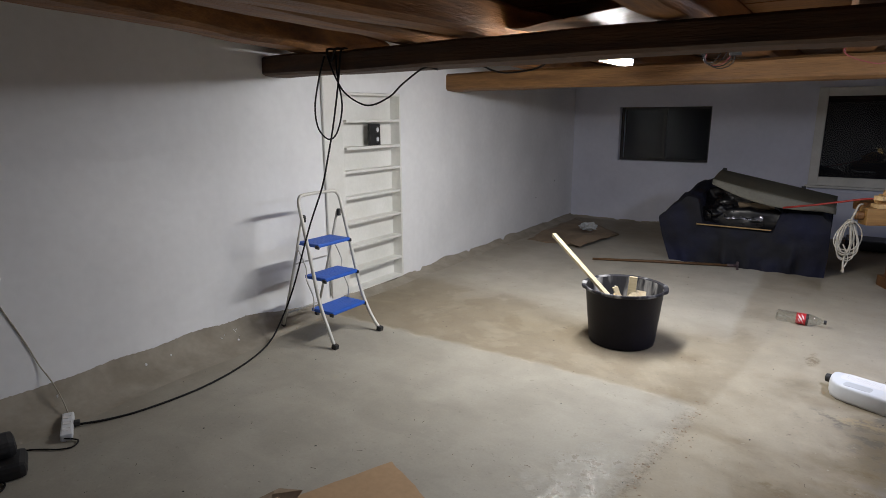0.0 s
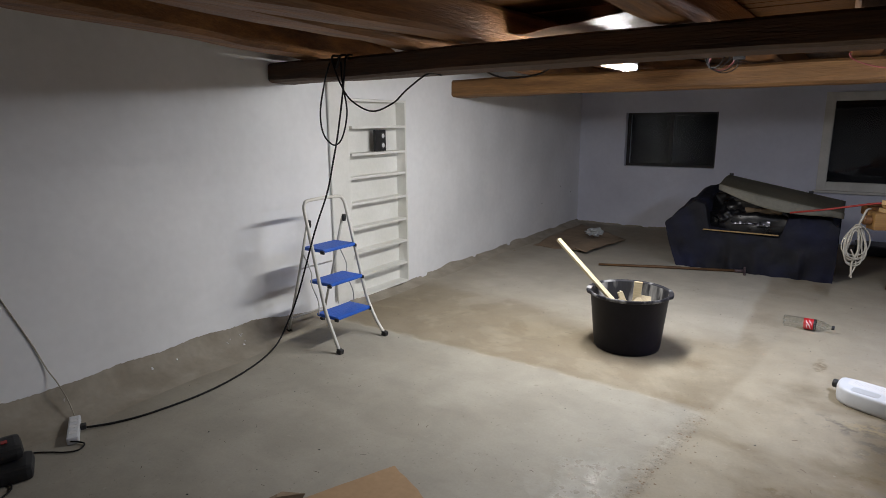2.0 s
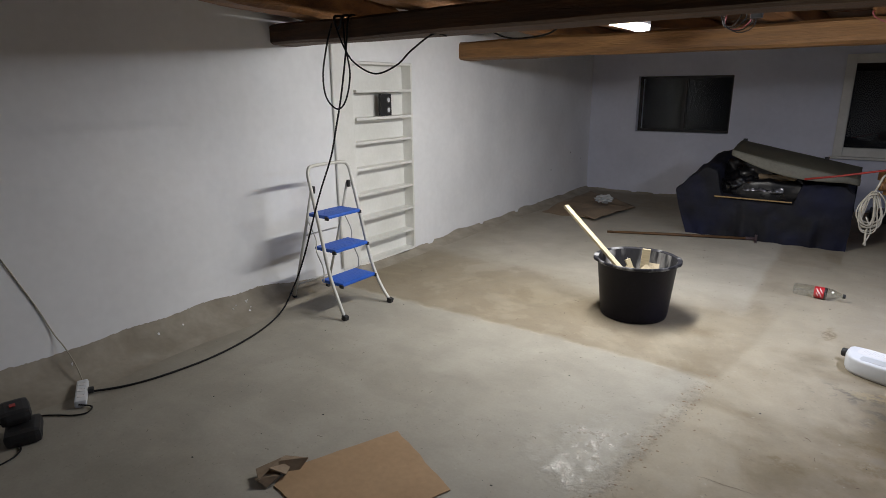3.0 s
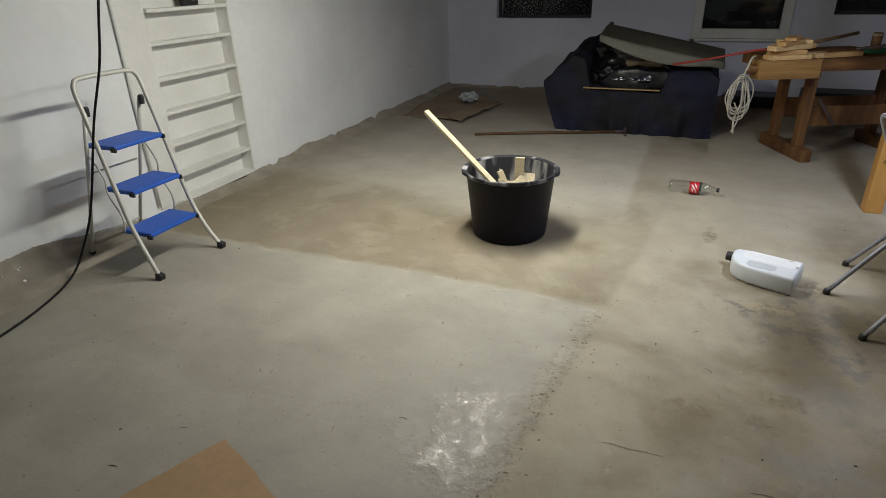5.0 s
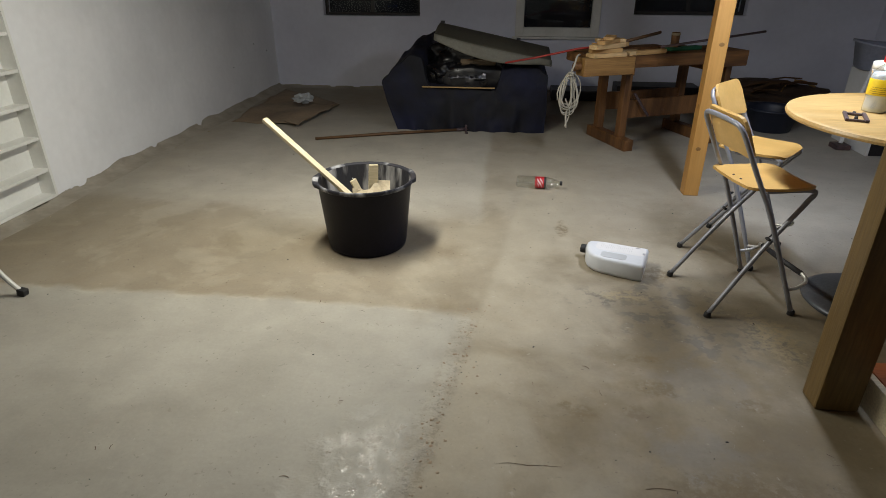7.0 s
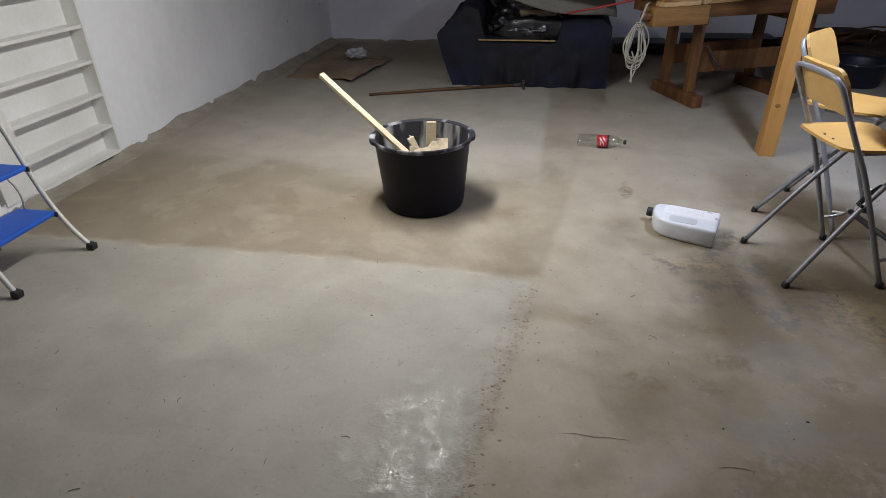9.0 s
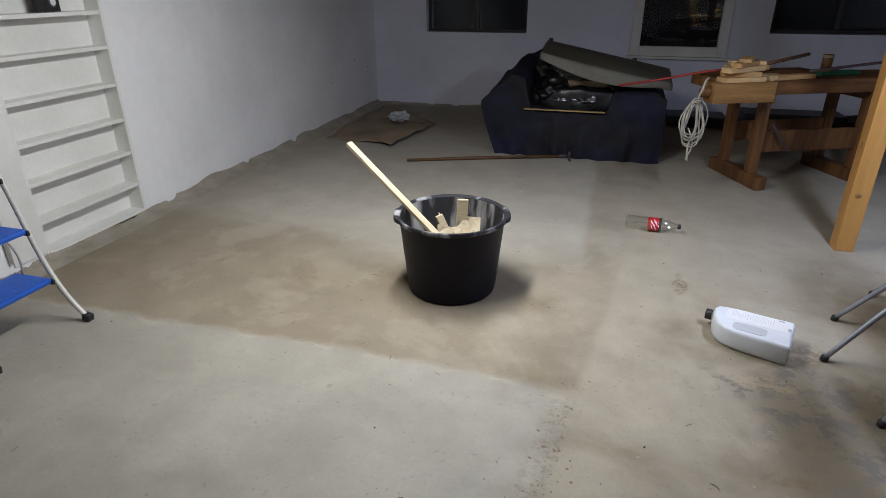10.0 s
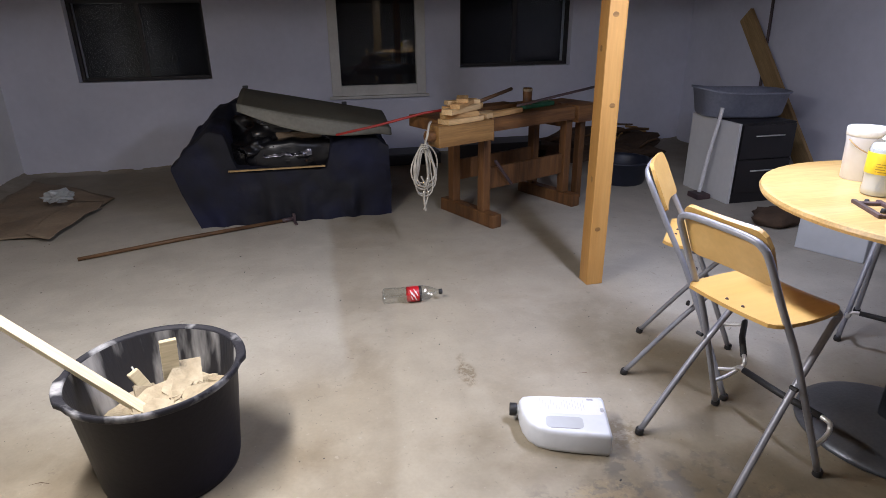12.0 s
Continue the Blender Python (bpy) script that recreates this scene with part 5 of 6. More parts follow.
# tool with a long handle on the floor
pole = thing("garden_hoe", (1.31, 1.69, 0.0), 0, "long wooden-handled hoe lying on the floor", "hoe")
part("handle", tube(bmesh.new(), [(0, 0, 0.016), (0.6, 0.24, 0.017), (1.29, 0.47, 0.02)], 0.0145, 10, taper=lambda t: 0.85 + 0.2 * math.sin(t * 3.1)), M_POLE, pole, smooth=True)
part("ferrule", tube(bmesh.new(), [(1.28, 0.465, 0.02), (1.36, 0.492, 0.022)], 0.017, 10), M_DARKROD, pole, "dark metal ferrule", True)
b2 = bmesh.new()
box(b2, (-0.012, -0.10, 0), (0.012, 0.06, 0.012), 0.004, pose(1.37, 0.48, 0.002, 0, 0, 10))
box(b2, (-0.012, -0.012, 0.0), (0.012, 0.012, 0.06), 0.004, pose(1.37, 0.50, 0.002, 0, 0, 10))
part("blade", b2, M_DARKROD, pole, "dark metal blade")

# ---- workbench ----
BO, BA = (3.62, 1.45, 0.0), 24
bench = thing("workbench", BO, BA, "old wooden carpenter's workbench with vices", "workbench")
L, D, HB = 1.72, 0.55, 0.80
b2 = bmesh.new()
box(b2, (0.20, 0.08, HB - 0.085), (L - 0.28, D, HB), 0.006)
part("bench_top", b2, M_BENCH, bench)
b2 = bmesh.new()
box(b2, (0.53, 0.03, HB - 0.10), (L - 0.30, 0.078, HB + 0.002), 0.005)
part("front_apron", b2, M_BENCH, bench)
b2 = bmesh.new()
box(b2, (0.03, -0.06, HB - 0.135), (0.50, 0.07, HB + 0.004), 0.008)
part("vice_jaw", b2, M_PLANK_X, bench, "thick worn vice jaw")
b2 = bmesh.new()
lathe(b2, [(0.032, 0), (0.038, 0.01), (0.038, 0.05), (0.028, 0.06)], 14, pose(0.03, 0.005, HB - 0.06, 0, -90, 0))
part("vice_screw", b2, M_BENCH, bench, "wooden vice screw head")
b2 = bmesh.new()
box(b2, (0.505, -0.03, HB - 0.15), (0.528, 0.06, HB + 0.008), 0.004)
part("vice_guide", b2, M_BENCHLEG, bench)
b2 = bmesh.new()
box(b2, (L - 0.27, 0.02, HB - 0.13), (L, D - 0.1, HB + 0.002), 0.008)
part("tail_vice", b2, M_BENCH, bench, "thick tail vice block")
for s in (0.56, 1.42):
    b2 = bmesh.new()
    box(b2, (s - 0.045, -0.04, 0.0), (s + 0.045, 0.60, 0.10), 0.01)
    part("trestle_foot", b2, M_BENCHLEG, bench)
    for yy in (0.08, 0.44):
        b2 = bmesh.new()
        box(b2, (s - 0.034, yy, 0.101), (s + 0.034, yy + 0.068, HB - 0.088), 0.005)
        part("leg", b2, M_BENCHLEG, bench)
    b2 = bmesh.new()
    box(b2, (s - 0.03, 0.15, HB - 0.17), (s + 0.03, 0.438, HB - 0.09), 0.004)
    part("trestle_head", b2, M_BENCHLEG, bench)
b2 = bmesh.new()
box(b2, (1.60, 0.12, 0.0), (1.66, 0.18, HB - 0.133), 0.005)
part("leg", b2, M_BENCHLEG, bench)
for yy in (0.10, 0.46):
    b2 = bmesh.new()
    box(b2, (0.596, yy, 0.26), (1.384, yy + 0.03, 0.42), 0.004)
    part("stretcher", b2, M_BENCHLEG, bench)
part("brace", tube(bmesh.new(), [(0.62, 0.06, 0.48), (0.78, 0.05, 0.28)], 0.012, 6), M_DARKROD, bench, "dark iron brace")


def on_bench(name, lo, hi, rot, material, label, category, group="", bevel=0.003):
    b2 = bmesh.new()
    c = [(a + b) / 2 for a, b in zip(lo, hi)]
    h = [(b - a) / 2 for a, b in zip(lo, hi)]
    box(b2, [-q for q in h], h, bevel)
    ob = link(name, b2, material)
    ob.matrix_world = pose(*BO, 0, 0, BA) @ pose(c[0], c[1], c[2], 0, 0, rot)
    return tagged(ob, label, category, group)


g = "offcuts stacked on the workbench"
for lo, hi, rot in (((0.10, -0.05, 0.805), (0.42, 0.06, 0.838), 3), ((0.22, 0.09, 0.80), (0.62, 0.17, 0.836), -6), ((0.12, -0.03, 0.839), (0.38, 0.05, 0.872), -5), ((0.20, 0.08, 0.837), (0.44, 0.16, 0.87), 8),
                    ((0.08, -0.04, 0.873), (0.44, 0.04, 0.908), 12), ((0.18, 0.05, 0.871), (0.50, 0.13, 0.905), 4), ((0.12, -0.02, 0.909), (0.46, 0.05, 0.938), 20), ((0.22, 0.06, 0.906), (0.46, 0.13, 0.934), -10),
                    ((0.18, -0.01, 0.939), (0.40, 0.07, 0.962), 32), ((0.46, -0.01, 0.806), (0.53, 0.05, 0.84), 10), ((0.48, 0.03, 0.803), (0.88, 0.085, 0.838), 6)):
    on_bench("wood_offcut", lo, hi, rot * 1.6, M_OFFCUT if int(lo[0] * 100) % 3 else M_OFFCUT_DARK, "pale sawn pine offcut stacked on the workbench", "offcut", g)
tagged(link("wooden_stick", tube(bmesh.new(), [(4.0, 1.74, 0.90), (4.36, 2.02, 0.955)], 0.013, 8), M_POLE, smooth=True), "grey-brown stick resting on the stacked offcuts", "stick")
mal = thing("wooden_mallet", (4.50, 2.05, HB + 0.003), 24, "upright wooden mallet block on the workbench", "mallet")
b2 = bmesh.new()
lathe(b2, [(0.034, 0), (0.036, 0.01), (0.034, 0.07), (0.036, 0.14), (0.033, 0.152)], 16)
part("block", b2, M_BENCH, mal, smooth=True)
b2 = bmesh.new()
lathe(b2, [(0.0365, 0.128), (0.0375, 0.13), (0.0375, 0.145), (0.0365, 0.147)], 16, cap=False)
part("band", b2, M_PLASTER, mal, "pale worn band", True)
saw = on_bench("green_tool", (0.98, 0.16, 0.802), (1.34, 0.24, 0.835), 6, M_GREEN, "dark green hand tool lying on the workbench", "tool", bevel=0.012)
tagged(link("iron_bar", tube(bmesh.new(), [(4.33, 1.80, 0.86), (4.75, 1.99, 0.90), (5.30, 2.22, 0.955)], 0.010, 8), M_DARKROD, smooth=True), "long dark iron bar lying on the workbench", "bar")
on_bench("tool_tray", (0.55, 0.30, 0.801), (1.05, 0.46, 0.83), 0, M_BENCHLEG, "flat dark wooden tray on the workbench", "tray")
# rope coil hanging from the vice
rope = thing("rope_coil", (3.555, 1.41, 0.0), 24, "coil of pale rope hanging from the workbench vice", "rope")
rnd = random.Random(11)
for k in range(9):
    w, top, low = rnd.uniform(0.055, 0.11), rnd.uniform(0.66, 0.71), rnd.uniform(0.36, 0.46)
    off = rnd.uniform(-0.02, 0.02)
    pts = []
    for j in range(22):
        q = 2 * math.pi * j / 22
        zz = (top + low) / 2 + (top - low) / 2 * math.cos(q)
        ww = w * math.sin(q) * (0.55 + 0.45 * (top - zz) / (top - low)) * 1.15
        pts.append((off + ww + 0.008 * math.sin(3 * q + k), -0.03 + 0.012 * math.sin(2 * q + k), zz))
    part("strand", tube(bmesh.new(), pts, 0.0055, 6, closed=True), M_ROPE, rope, smooth=True)
part("hanging_loop", tube(bmesh.new(), smooth_path([(0.10, 0.03, 0.83), (0.05, -0.02, 0.825), (0.015, -0.045, 0.76), (0.0, -0.04, 0.69), (0.02, -0.035, 0.5), (-0.01, -0.03, 0.38), (0.0, -0.03, 0.26)], 6), 0.008, 6), M_ROPE, rope, smooth=True)
part("tail", tube(bmesh.new(), smooth_path([(-0.03, -0.03, 0.5), (0.01, -0.03, 0.42), (0.02, -0.03, 0.36), (-0.015, -0.03, 0.27)], 5), 0.006, 6), M_ROPE, rope, smooth=True)
part("binding", tube(bmesh.new(), [(0.022 * math.cos(q), -0.035 + 0.02 * math.sin(q), 0.675 + 0.002 * q) for q in [j * 0.5 for j in range(36)]], 0.0055, 6), M_ROPE, rope, smooth=True)


# ---- bar stools ----
def bar_stool(at, turn, label):
    st = thing("bar_stool", (at[0], at[1], 0), turn, label, "stool", "stools round the table")
    T = 0.0112
    # back frame: front feet, up and back to the backrest, one bent tube
    pts = [(0.20, 0.215, 0.02), (0.0, 0.185, 0.44), (-0.135, 0.168, 0.70), (-0.215, 0.16, 0.86), (-0.238, 0.148, 0.905), (-0.248, 0.11, 0.925), (-0.252, 0.0, 0.93)]
    pts = pts + [(x, -y, z) for x, y, z in pts[-2::-1]]
    part("back_frame", tube(bmesh.new(), smooth_path(pts, 5), T, 10), M_STEEL, st, smooth=True)
    for s in (1, -1):
        pts = [(-0.19, s * 0.20, 0.02), (-0.02, s * 0.175, 0.33), (0.125, s * 0.155, 0.555), (0.155, s * 0.153, 0.595), (0.150, s * 0.152, 0.617), (0.09, s * 0.15, 0.621), (-0.06, s * 0.15, 0.619)]
        part("seat_leg", tube(bmesh.new(), smooth_path(pts, 5), T, 10), M_STEEL, st, smooth=True)
        for x, y in ((0.203, 0.2155), (-0.193, 0.2005)):
            b2 = bmesh.new()
            lathe(b2, [(0.013, 0), (0.016, 0.004), (0.0155, 0.022), (0.013, 0.027)], 12, pose(x, s * y, 0))
            part("rubber_foot", b2, M_BLACK, st, "black rubber foot", True)
        b2 = bmesh.new()
        lathe(b2, [(0.007, -0.012), (0.007, 0.012)], 8, pose(-0.045 + 0.03, s * 0.186, 0.40, 90, 0, 0))
        part("pivot", b2, M_BLACK, st)
    # foot rest: bent wire with black sleeve
    pts = [(0.150, 0.206, 0.135), (0.205, 0.200, 0.145), (0.238, 0.190, 0.168), (0.235, 0.165, 0.192), (0.225, 0.0, 0.192), (0.235, -0.165, 0.192), (0.238, -0.190, 0.168), (0.205, -0.200, 0.145), (0.150, -0.206, 0.135)]
    fr_ = part("foot_rest", tube(bmesh.new(), smooth_path(pts, 5), 0.0085, 8), M_ALU, st, "bright bent foot rest", True)
    part("sleeve", tube(bmesh.new(), [(0.233, -0.155, 0.192), (0.225, 0, 0.192), (0.233, 0.155, 0.192)], 0.0125, 10), M_BLACK, fr_, "black rubber sleeve", True)
    # plywood seat, dished and with rounded front
    def seat_at(u, v):
        x = -0.155 + 0.325 * u
        half = 0.168 + 0.012 * math.sin(math.pi * u)
        if u > 0.8:
            half -= 0.035 * ((u - 0.8) / 0.2) ** 2
        if u < 0.12:
            half -= 0.02 * ((0.12 - u) / 0.12) ** 2
        y = (v - 0.5) * 2 * half
        z = 0.634 + 0.006 * ((v - 0.5) * 2) ** 2 - 0.006 * math.sin(math.pi * u) - (0.012 * ((u - 0.85) / 0.15) ** 2 if u > 0.85 else 0)
        return (x, y, z)
    ob = part("seat", sheet(seat_at, 20, 16), M_BIRCH, st, "light birch plywood seat")
    thicken(ob, 0.012, 0.0)
    for x, y in ((-0.118, -0.03), (-0.118, 0.03)):
        b2 = bmesh.new()
        lathe(b2, [(0.006, 0.638), (0.004, 0.643)], 10, pose(x, y, 0))
        part("screw", b2, M_DARKROD, st)
    # backrest: curved plywood with rounded top, in front of the frame
    def back_at(u, v):
        half = 0.155
        y = (u - 0.5) * 2 * half
        topz, lowz = 0.955, 0.765
        e = abs((u - 0.5) * 2)
        if e > 0.72:
            k = (e - 0.72) / 0.28
            topz -= 0.055 * (1 - math.sqrt(max(0, 1 - k * k)))
            lowz += 0.02 * (1 - math.sqrt(max(0, 1 - k * k)))
        lowz += 0.014 * (1 - e * e)
        z = lowz + (topz - lowz) * v
        x = -0.192 - 0.42 * (z - 0.86) - 0.010 * (1 - e * e)
        return (x, y, z)
    ob = part("backrest", sheet(back_at, 28, 10), M_BIRCH, st, "light birch plywood backrest")
    thicken(ob, 0.014, 0.0)
    for ob in st.children_recursive:
        for v in ob.data.vertices:
            v.co.x += 0.045 * min(v.co.z / 0.55, 1)
            v.co.z *= 0.955
    return st


stool = bar_stool((4.195, -0.852), 11, "folding bar stool with birch seat and grey tubes")
s2 = copy_thing(stool, pose(4.384, -0.285, 0, 0, 0, -39))
s3 = copy_thing(stool, pose(5.52, -0.36, 0, 0, 0, 215))

# ---- round table ----
tab = thing("bistro_table", (4.858, -0.895, 0), 0, "round bistro table with light wooden top and heavy grey base", "table")
b2 = bmesh.new()
lathe(b2, [(0.545, 0.872), (0.562, 0.876), (0.566, 0.886), (0.562, 0.897), (0.55, 0.90)], 64)
part("tabletop", b2, M_TABLETOP, tab, "light wooden top with worn varnish")
b2 = bmesh.new()
lathe(b2, [(0.29, 0.0), (0.30, 0.008), (0.298, 0.02), (0.27, 0.034), (0.12, 0.06), (0.06, 0.075)], 48)
part("base", b2, M_TABLEBASE, tab, "heavy round grey base", True)
b2 = bmesh.new()
lathe(b2, [(0.04, 0.07), (0.04, 0.84), (0.10, 0.855), (0.14, 0.871)], 24)
part("column", b2, M_TABLEBASE, tab, smooth=True)

can = thing("white_bucket", (4.775, -0.60, 0.90), 0, "white plastic bucket with a cream lid on the table", "bucket")
b2 = bmesh.new()
lathe(b2, [(0.066, 0), (0.069, 0.004), (0.076, 0.185), (0.078, 0.19), (0.078, 0.205)], 36)
part("body", b2, M_WHITE, can, smooth=True)
b2 = bmesh.new()
lathe(b2, [(0.080, 0.200), (0.081, 0.202), (0.081, 0.232), (0.078, 0.236), (0.07, 0.236), (0.068, 0.231), (0.0, 0.231)], 36, cap=False)
part("lid", b2, M_CREAM, can, "cream snap-on lid", True)
pts = [(0.079 * math.cos(q), 0.079 * math.sin(q), 0.185 - 0.06 * math.sin(q - 3.0)) for q in [3.0 + j * math.pi / 14 for j in range(15)]]
part("wire_handle", tube(bmesh.new(), [(x * 1.03, y * 1.03, z) for x, y, z in pts], 0.0028, 6), M_PLANK, can, "thin yellowish wire handle", True)
pb = thing("plastic_bottle", (4.66, -0.783, 0.90), 0, "clear plastic bottle with yellow label and red cap", "bottle")
b2 = bmesh.new()
lathe(b2, [(0.050, 0), (0.057, 0.006), (0.058, 0.02), (0.056, 0.05), (0.058, 0.09), (0.058, 0.20), (0.052, 0.222), (0.034, 0.25), (0.021, 0.262), (0.019, 0.275), (0.019, 0.29)], 32)
body = part("body", b2, M_PET, pb, smooth=True)
b2 = bmesh.new()
lathe(b2, [(0.0545, 0.004), (0.0555, 0.03), (0.0535, 0.05), (0.0555, 0.09), (0.0555, 0.20), (0.05, 0.219), (0.02, 0.225)], 32)
part("contents", b2, M_SOAP, pb, "cloudy white liquid inside", True)
b2 = bmesh.new()
lathe(b2, [(0.0585, 0.098), (0.059, 0.100), (0.059, 0.186), (0.0585, 0.188)], 32, cap=False)
lb = part("label", b2, M_YELLOW, pb, "bright yellow label with fine print", True)
for k in range(4):
    zz = 0.108 + 0.011 * k
    b2 = bmesh.new()
    for j in range(9):
        q0, q1 = math.radians(196 + 8 * j), math.radians(196 + 8 * j + (8 if (j + k) % 4 else 5))
        vs = [b2.verts.new((0.0593 * math.cos(q), 0.0593 * math.sin(q), z_)) for q, z_ in ((q0, zz), (q1, zz), (q1, zz + 0.0035), (q0, zz + 0.0035))]
        b2.faces.new(vs)
    part("print_line", b2, M_OCHREINK, lb)
b2 = bmesh.new()
lathe(b2, [(0.024, 0.276), (0.025, 0.278), (0.025, 0.318), (0.022, 0.323)], 20)
part("cap", b2, M_REDCAP, pb, "red screw cap", True)
for tin, wide, tall in ((can, 0.84, 0.77), (pb, 0.88, 0.74)):
    for ob in tin.children_recursive:
        for v in ob.data.vertices:
            v.co = Vector((v.co.x * wide, v.co.y * wide, v.co.z * tall))
brk = thing("metal_bracket", (4.51, -0.93, 0.90), 68, "small dark open metal bracket lying on the table", "bracket")
for lo, hi in (((-0.08, -0.042, 0.0), (0.085, -0.028, 0.012)), ((-0.08, 0.028, 0.0), (0.085, 0.042, 0.012)), ((0.05, -0.0278, 0.001), (0.07, 0.0278, 0.010)), ((-0.078, -0.0278, 0.001), (-0.064, 0.0278, 0.010))):
    part("bar", boxes((lo, hi), bevel=0.003), M_DARKROD, brk)
for x in (0.1, -0.02):
    b2 = bmesh.new()
    lathe(b2, [(0.007, 0.0005), (0.008, 0.002), (0.006, 0.013)], 12, pose(x if x < 0.09 else 0.078, 0.0, 0))
    part("knob", b2, M_BLACK, brk, "black knob", True)

# ---- far right corner: trough, boards, drawers, plank ----
trough = thing("laundry_trough", (6.44, 2.15, 0.657), -14, "grey plastic trough resting on boards and a cabinet", "trough")
bm = bmesh.new()
rows = [(0.31, 0.20, 0.0), (0.33, 0.22, 0.02), (0.365, 0.245, 0.190), (0.38, 0.262, 0.193), (0.38, 0.262, 0.207), (0.36, 0.242, 0.207), (0.345, 0.23, 0.18), (0.31, 0.195, 0.03)]
rings = []
for hx, hy, z in rows:
    ring = []
    for j in range(48):
        q = 2 * math.pi * j / 48
        c, s = math.cos(q), math.sin(q)
        e = 0.62
        px_, py_ = hx * math.copysign(abs(c) ** e, c), hy * math.copysign(abs(s) ** e, s)
        # one end is drawn up like the head of a bath
        rise = max(0.0, (-px_ - 0.10) / 0.3) ** 1.5 * 0.035 * (z / 0.2)
        ring.append(bm.verts.new((px_, py_, z + rise)))
    rings.append(ring)
for ra, rb in zip(rings, rings[1:]):
    for j in range(48):
        bm.faces.new((ra[j], ra[(j + 1) % 48], rb[(j + 1) % 48], rb[j]))
bm.faces.new(rings[0][::-1])
bm.faces.new(rings[-1])
part("basin", bm, M_SINK, trough, smooth=True)
for y0, y1, x0 in ((2.05, 2.36, 6.165), (1.73, 2.035, 6.15)):
    b2 = bmesh.new()
    box(b2, (0, 0, 0), (0.024, y1 - y0, 0.655), 0.003)
    ob = link("white_board", b2, M_PANEL)
    ob.matrix_world = pose(x0, y0, 0.0, 0, 0, 0)
    tagged(ob, "off-white board standing upright under the trough", "board", "boards under the trough")
drain = thing("drain_hose", (6.07, 1.95, 0), 0, "ribbed pale drain hose running from the trough to the floor", "hose")
pts = [(0.03, -0.05, 0.76), (0.025, -0.045, 0.68), (0.0, -0.01, 0.38), (-0.015, 0.02, 0.05)]
path = smooth_path(pts, 14)
part("hose", tube(bmesh.new(), path, 0.017, 12, taper=lambda t: 1 + 0.1 * math.sin(t * 260)), M_DRAIN, drain, smooth=True)
part("trap", boxes(((-0.08, -0.06, 0), (0.045, 0.09, 0.045)), bevel=0.012), M_DARKROD, drain, "dark floor trap")
cab = thing("drawer_cabinet", (6.18, 1.74, 0), 0, "dark drawer cabinet under the trough", "cabinet")
part("body", boxes(((0.0, 0.0, 0.0), (0.50, 0.44, 0.655)), bevel=0.004), M_CABINET, cab)
for z in (0.09, 0.37):
    dr = part("drawer", boxes(((0.008, -0.018, z), (0.492, -0.001, z + 0.27)), bevel=0.003), M_CABINET, cab)
    part("handle", tube(bmesh.new(), [(0.12, -0.035, z + 0.185), (0.25, -0.04, z + 0.187), (0.38, -0.035, z + 0.185)], 0.006, 8), M_ALU, dr, "shiny metal handle", True)
a, b = Vector((7.22, 1.99, 0.014)), Vector((7.31, 3.33, 1.45))
d = (b - a).normalized()
side = d.cross(Vector((-1, 0, 0))).normalized()
m = Matrix.Translation(a) @ Matrix((side, d.cross(side), d)).transposed().to_4x4()
b2 = bmesh.new()
box(b2, (-0.09, -0.018, 0), (0.09, 0.018, (b - a).length), 0.004)
ob = link("leaning_plank", b2, M_PLANK)
ob.matrix_world = m
tagged(ob, "weathered yellow-brown plank leaning against the wall", "plank")
tagged(link("water_pipe", tube(bmesh.new(), [(7.325, 3.03, 2.0), (7.325, 3.0, 1.4), (7.325, 2.97, 0.5), (7.325, 2.96, 0.02)], 0.014, 8), M_DARKROD, smooth=True), "thin dark water pipe running down the wall", "pipe")

basin = thing("round_basin", (5.68, 2.62, 0), 0, "dark blue plastic basin filled with scraps", "basin")
b2 = bmesh.new()
lathe(b2, [(0.19, 0.0), (0.20, 0.01), (0.25, 0.20), (0.265, 0.205), (0.265, 0.22), (0.245, 0.22), (0.235, 0.19), (0.19, 0.03)], 36)
part("body", b2, M_BLUETUB, basin, smooth=True)
rnd = random.Random(3)
for k in range(13):
    q = rnd.uniform(0, 6.28)
    x, y = rnd.uniform(5.7, 6.5), rnd.uniform(3.35, 3.85)
    ln_ = rnd.uniform(0.15, 0.45)
    zz = rnd.uniform(0.14, 0.30)
    dz = rnd.uniform(-0.05, 0.05)
    tagged(link("scrap_stick", tube(bmesh.new(), [(x - ln_ / 2 * math.cos(q), y - ln_ / 2 * math.sin(q) * 0.4, zz - dz), (x, y, zz + 0.02), (x + ln_ / 2 * math.cos(q), y + ln_ / 2 * math.sin(q) * 0.4, zz + dz)], rnd.uniform(0.008, 0.016), 6), M_POLE if k % 4 else M_OFFCUT_DARK),
           "short scrap stick on a dark heap by the wall", "stick", "scrap wood by the wall")
bm = bmesh.new()
lump(bm, (6.0, 3.80, 0.06), (0.75, 0.38, 0.22), 2.0, 0.5, 4, 2.2)
for v in bm.verts:
    v.co.z = max(v.co.z, 0.0)
tagged(link("dirt_mound", bm, M_BROWNMAT), "low dark mound of dirt against the wall", "mound")
# low dark blocks added in place of the dark band along the wall foot
for x0, x1, yy, h in ((4.35, 5.3, 3.7, 0.20), (3.6, 4.2, 3.8, 0.12)):
    tagged(link("dark_crate", boxes(((x0, yy, 0), (x1, yy + 0.35, h)), bevel=0.012), M_CABINET), "low dark block added for the dark band at the far wall", "crate", "crates by the far wall")
gb = thing("grey_bin", (5.95, 0.78, 0), -62, "light grey plastic box standing behind the table", "box")
part("body", boxes(((0.0, 0.0, 0.0), (0.40, 0.32, 0.24)), bevel=0.012), M_GREYBOX, gb)
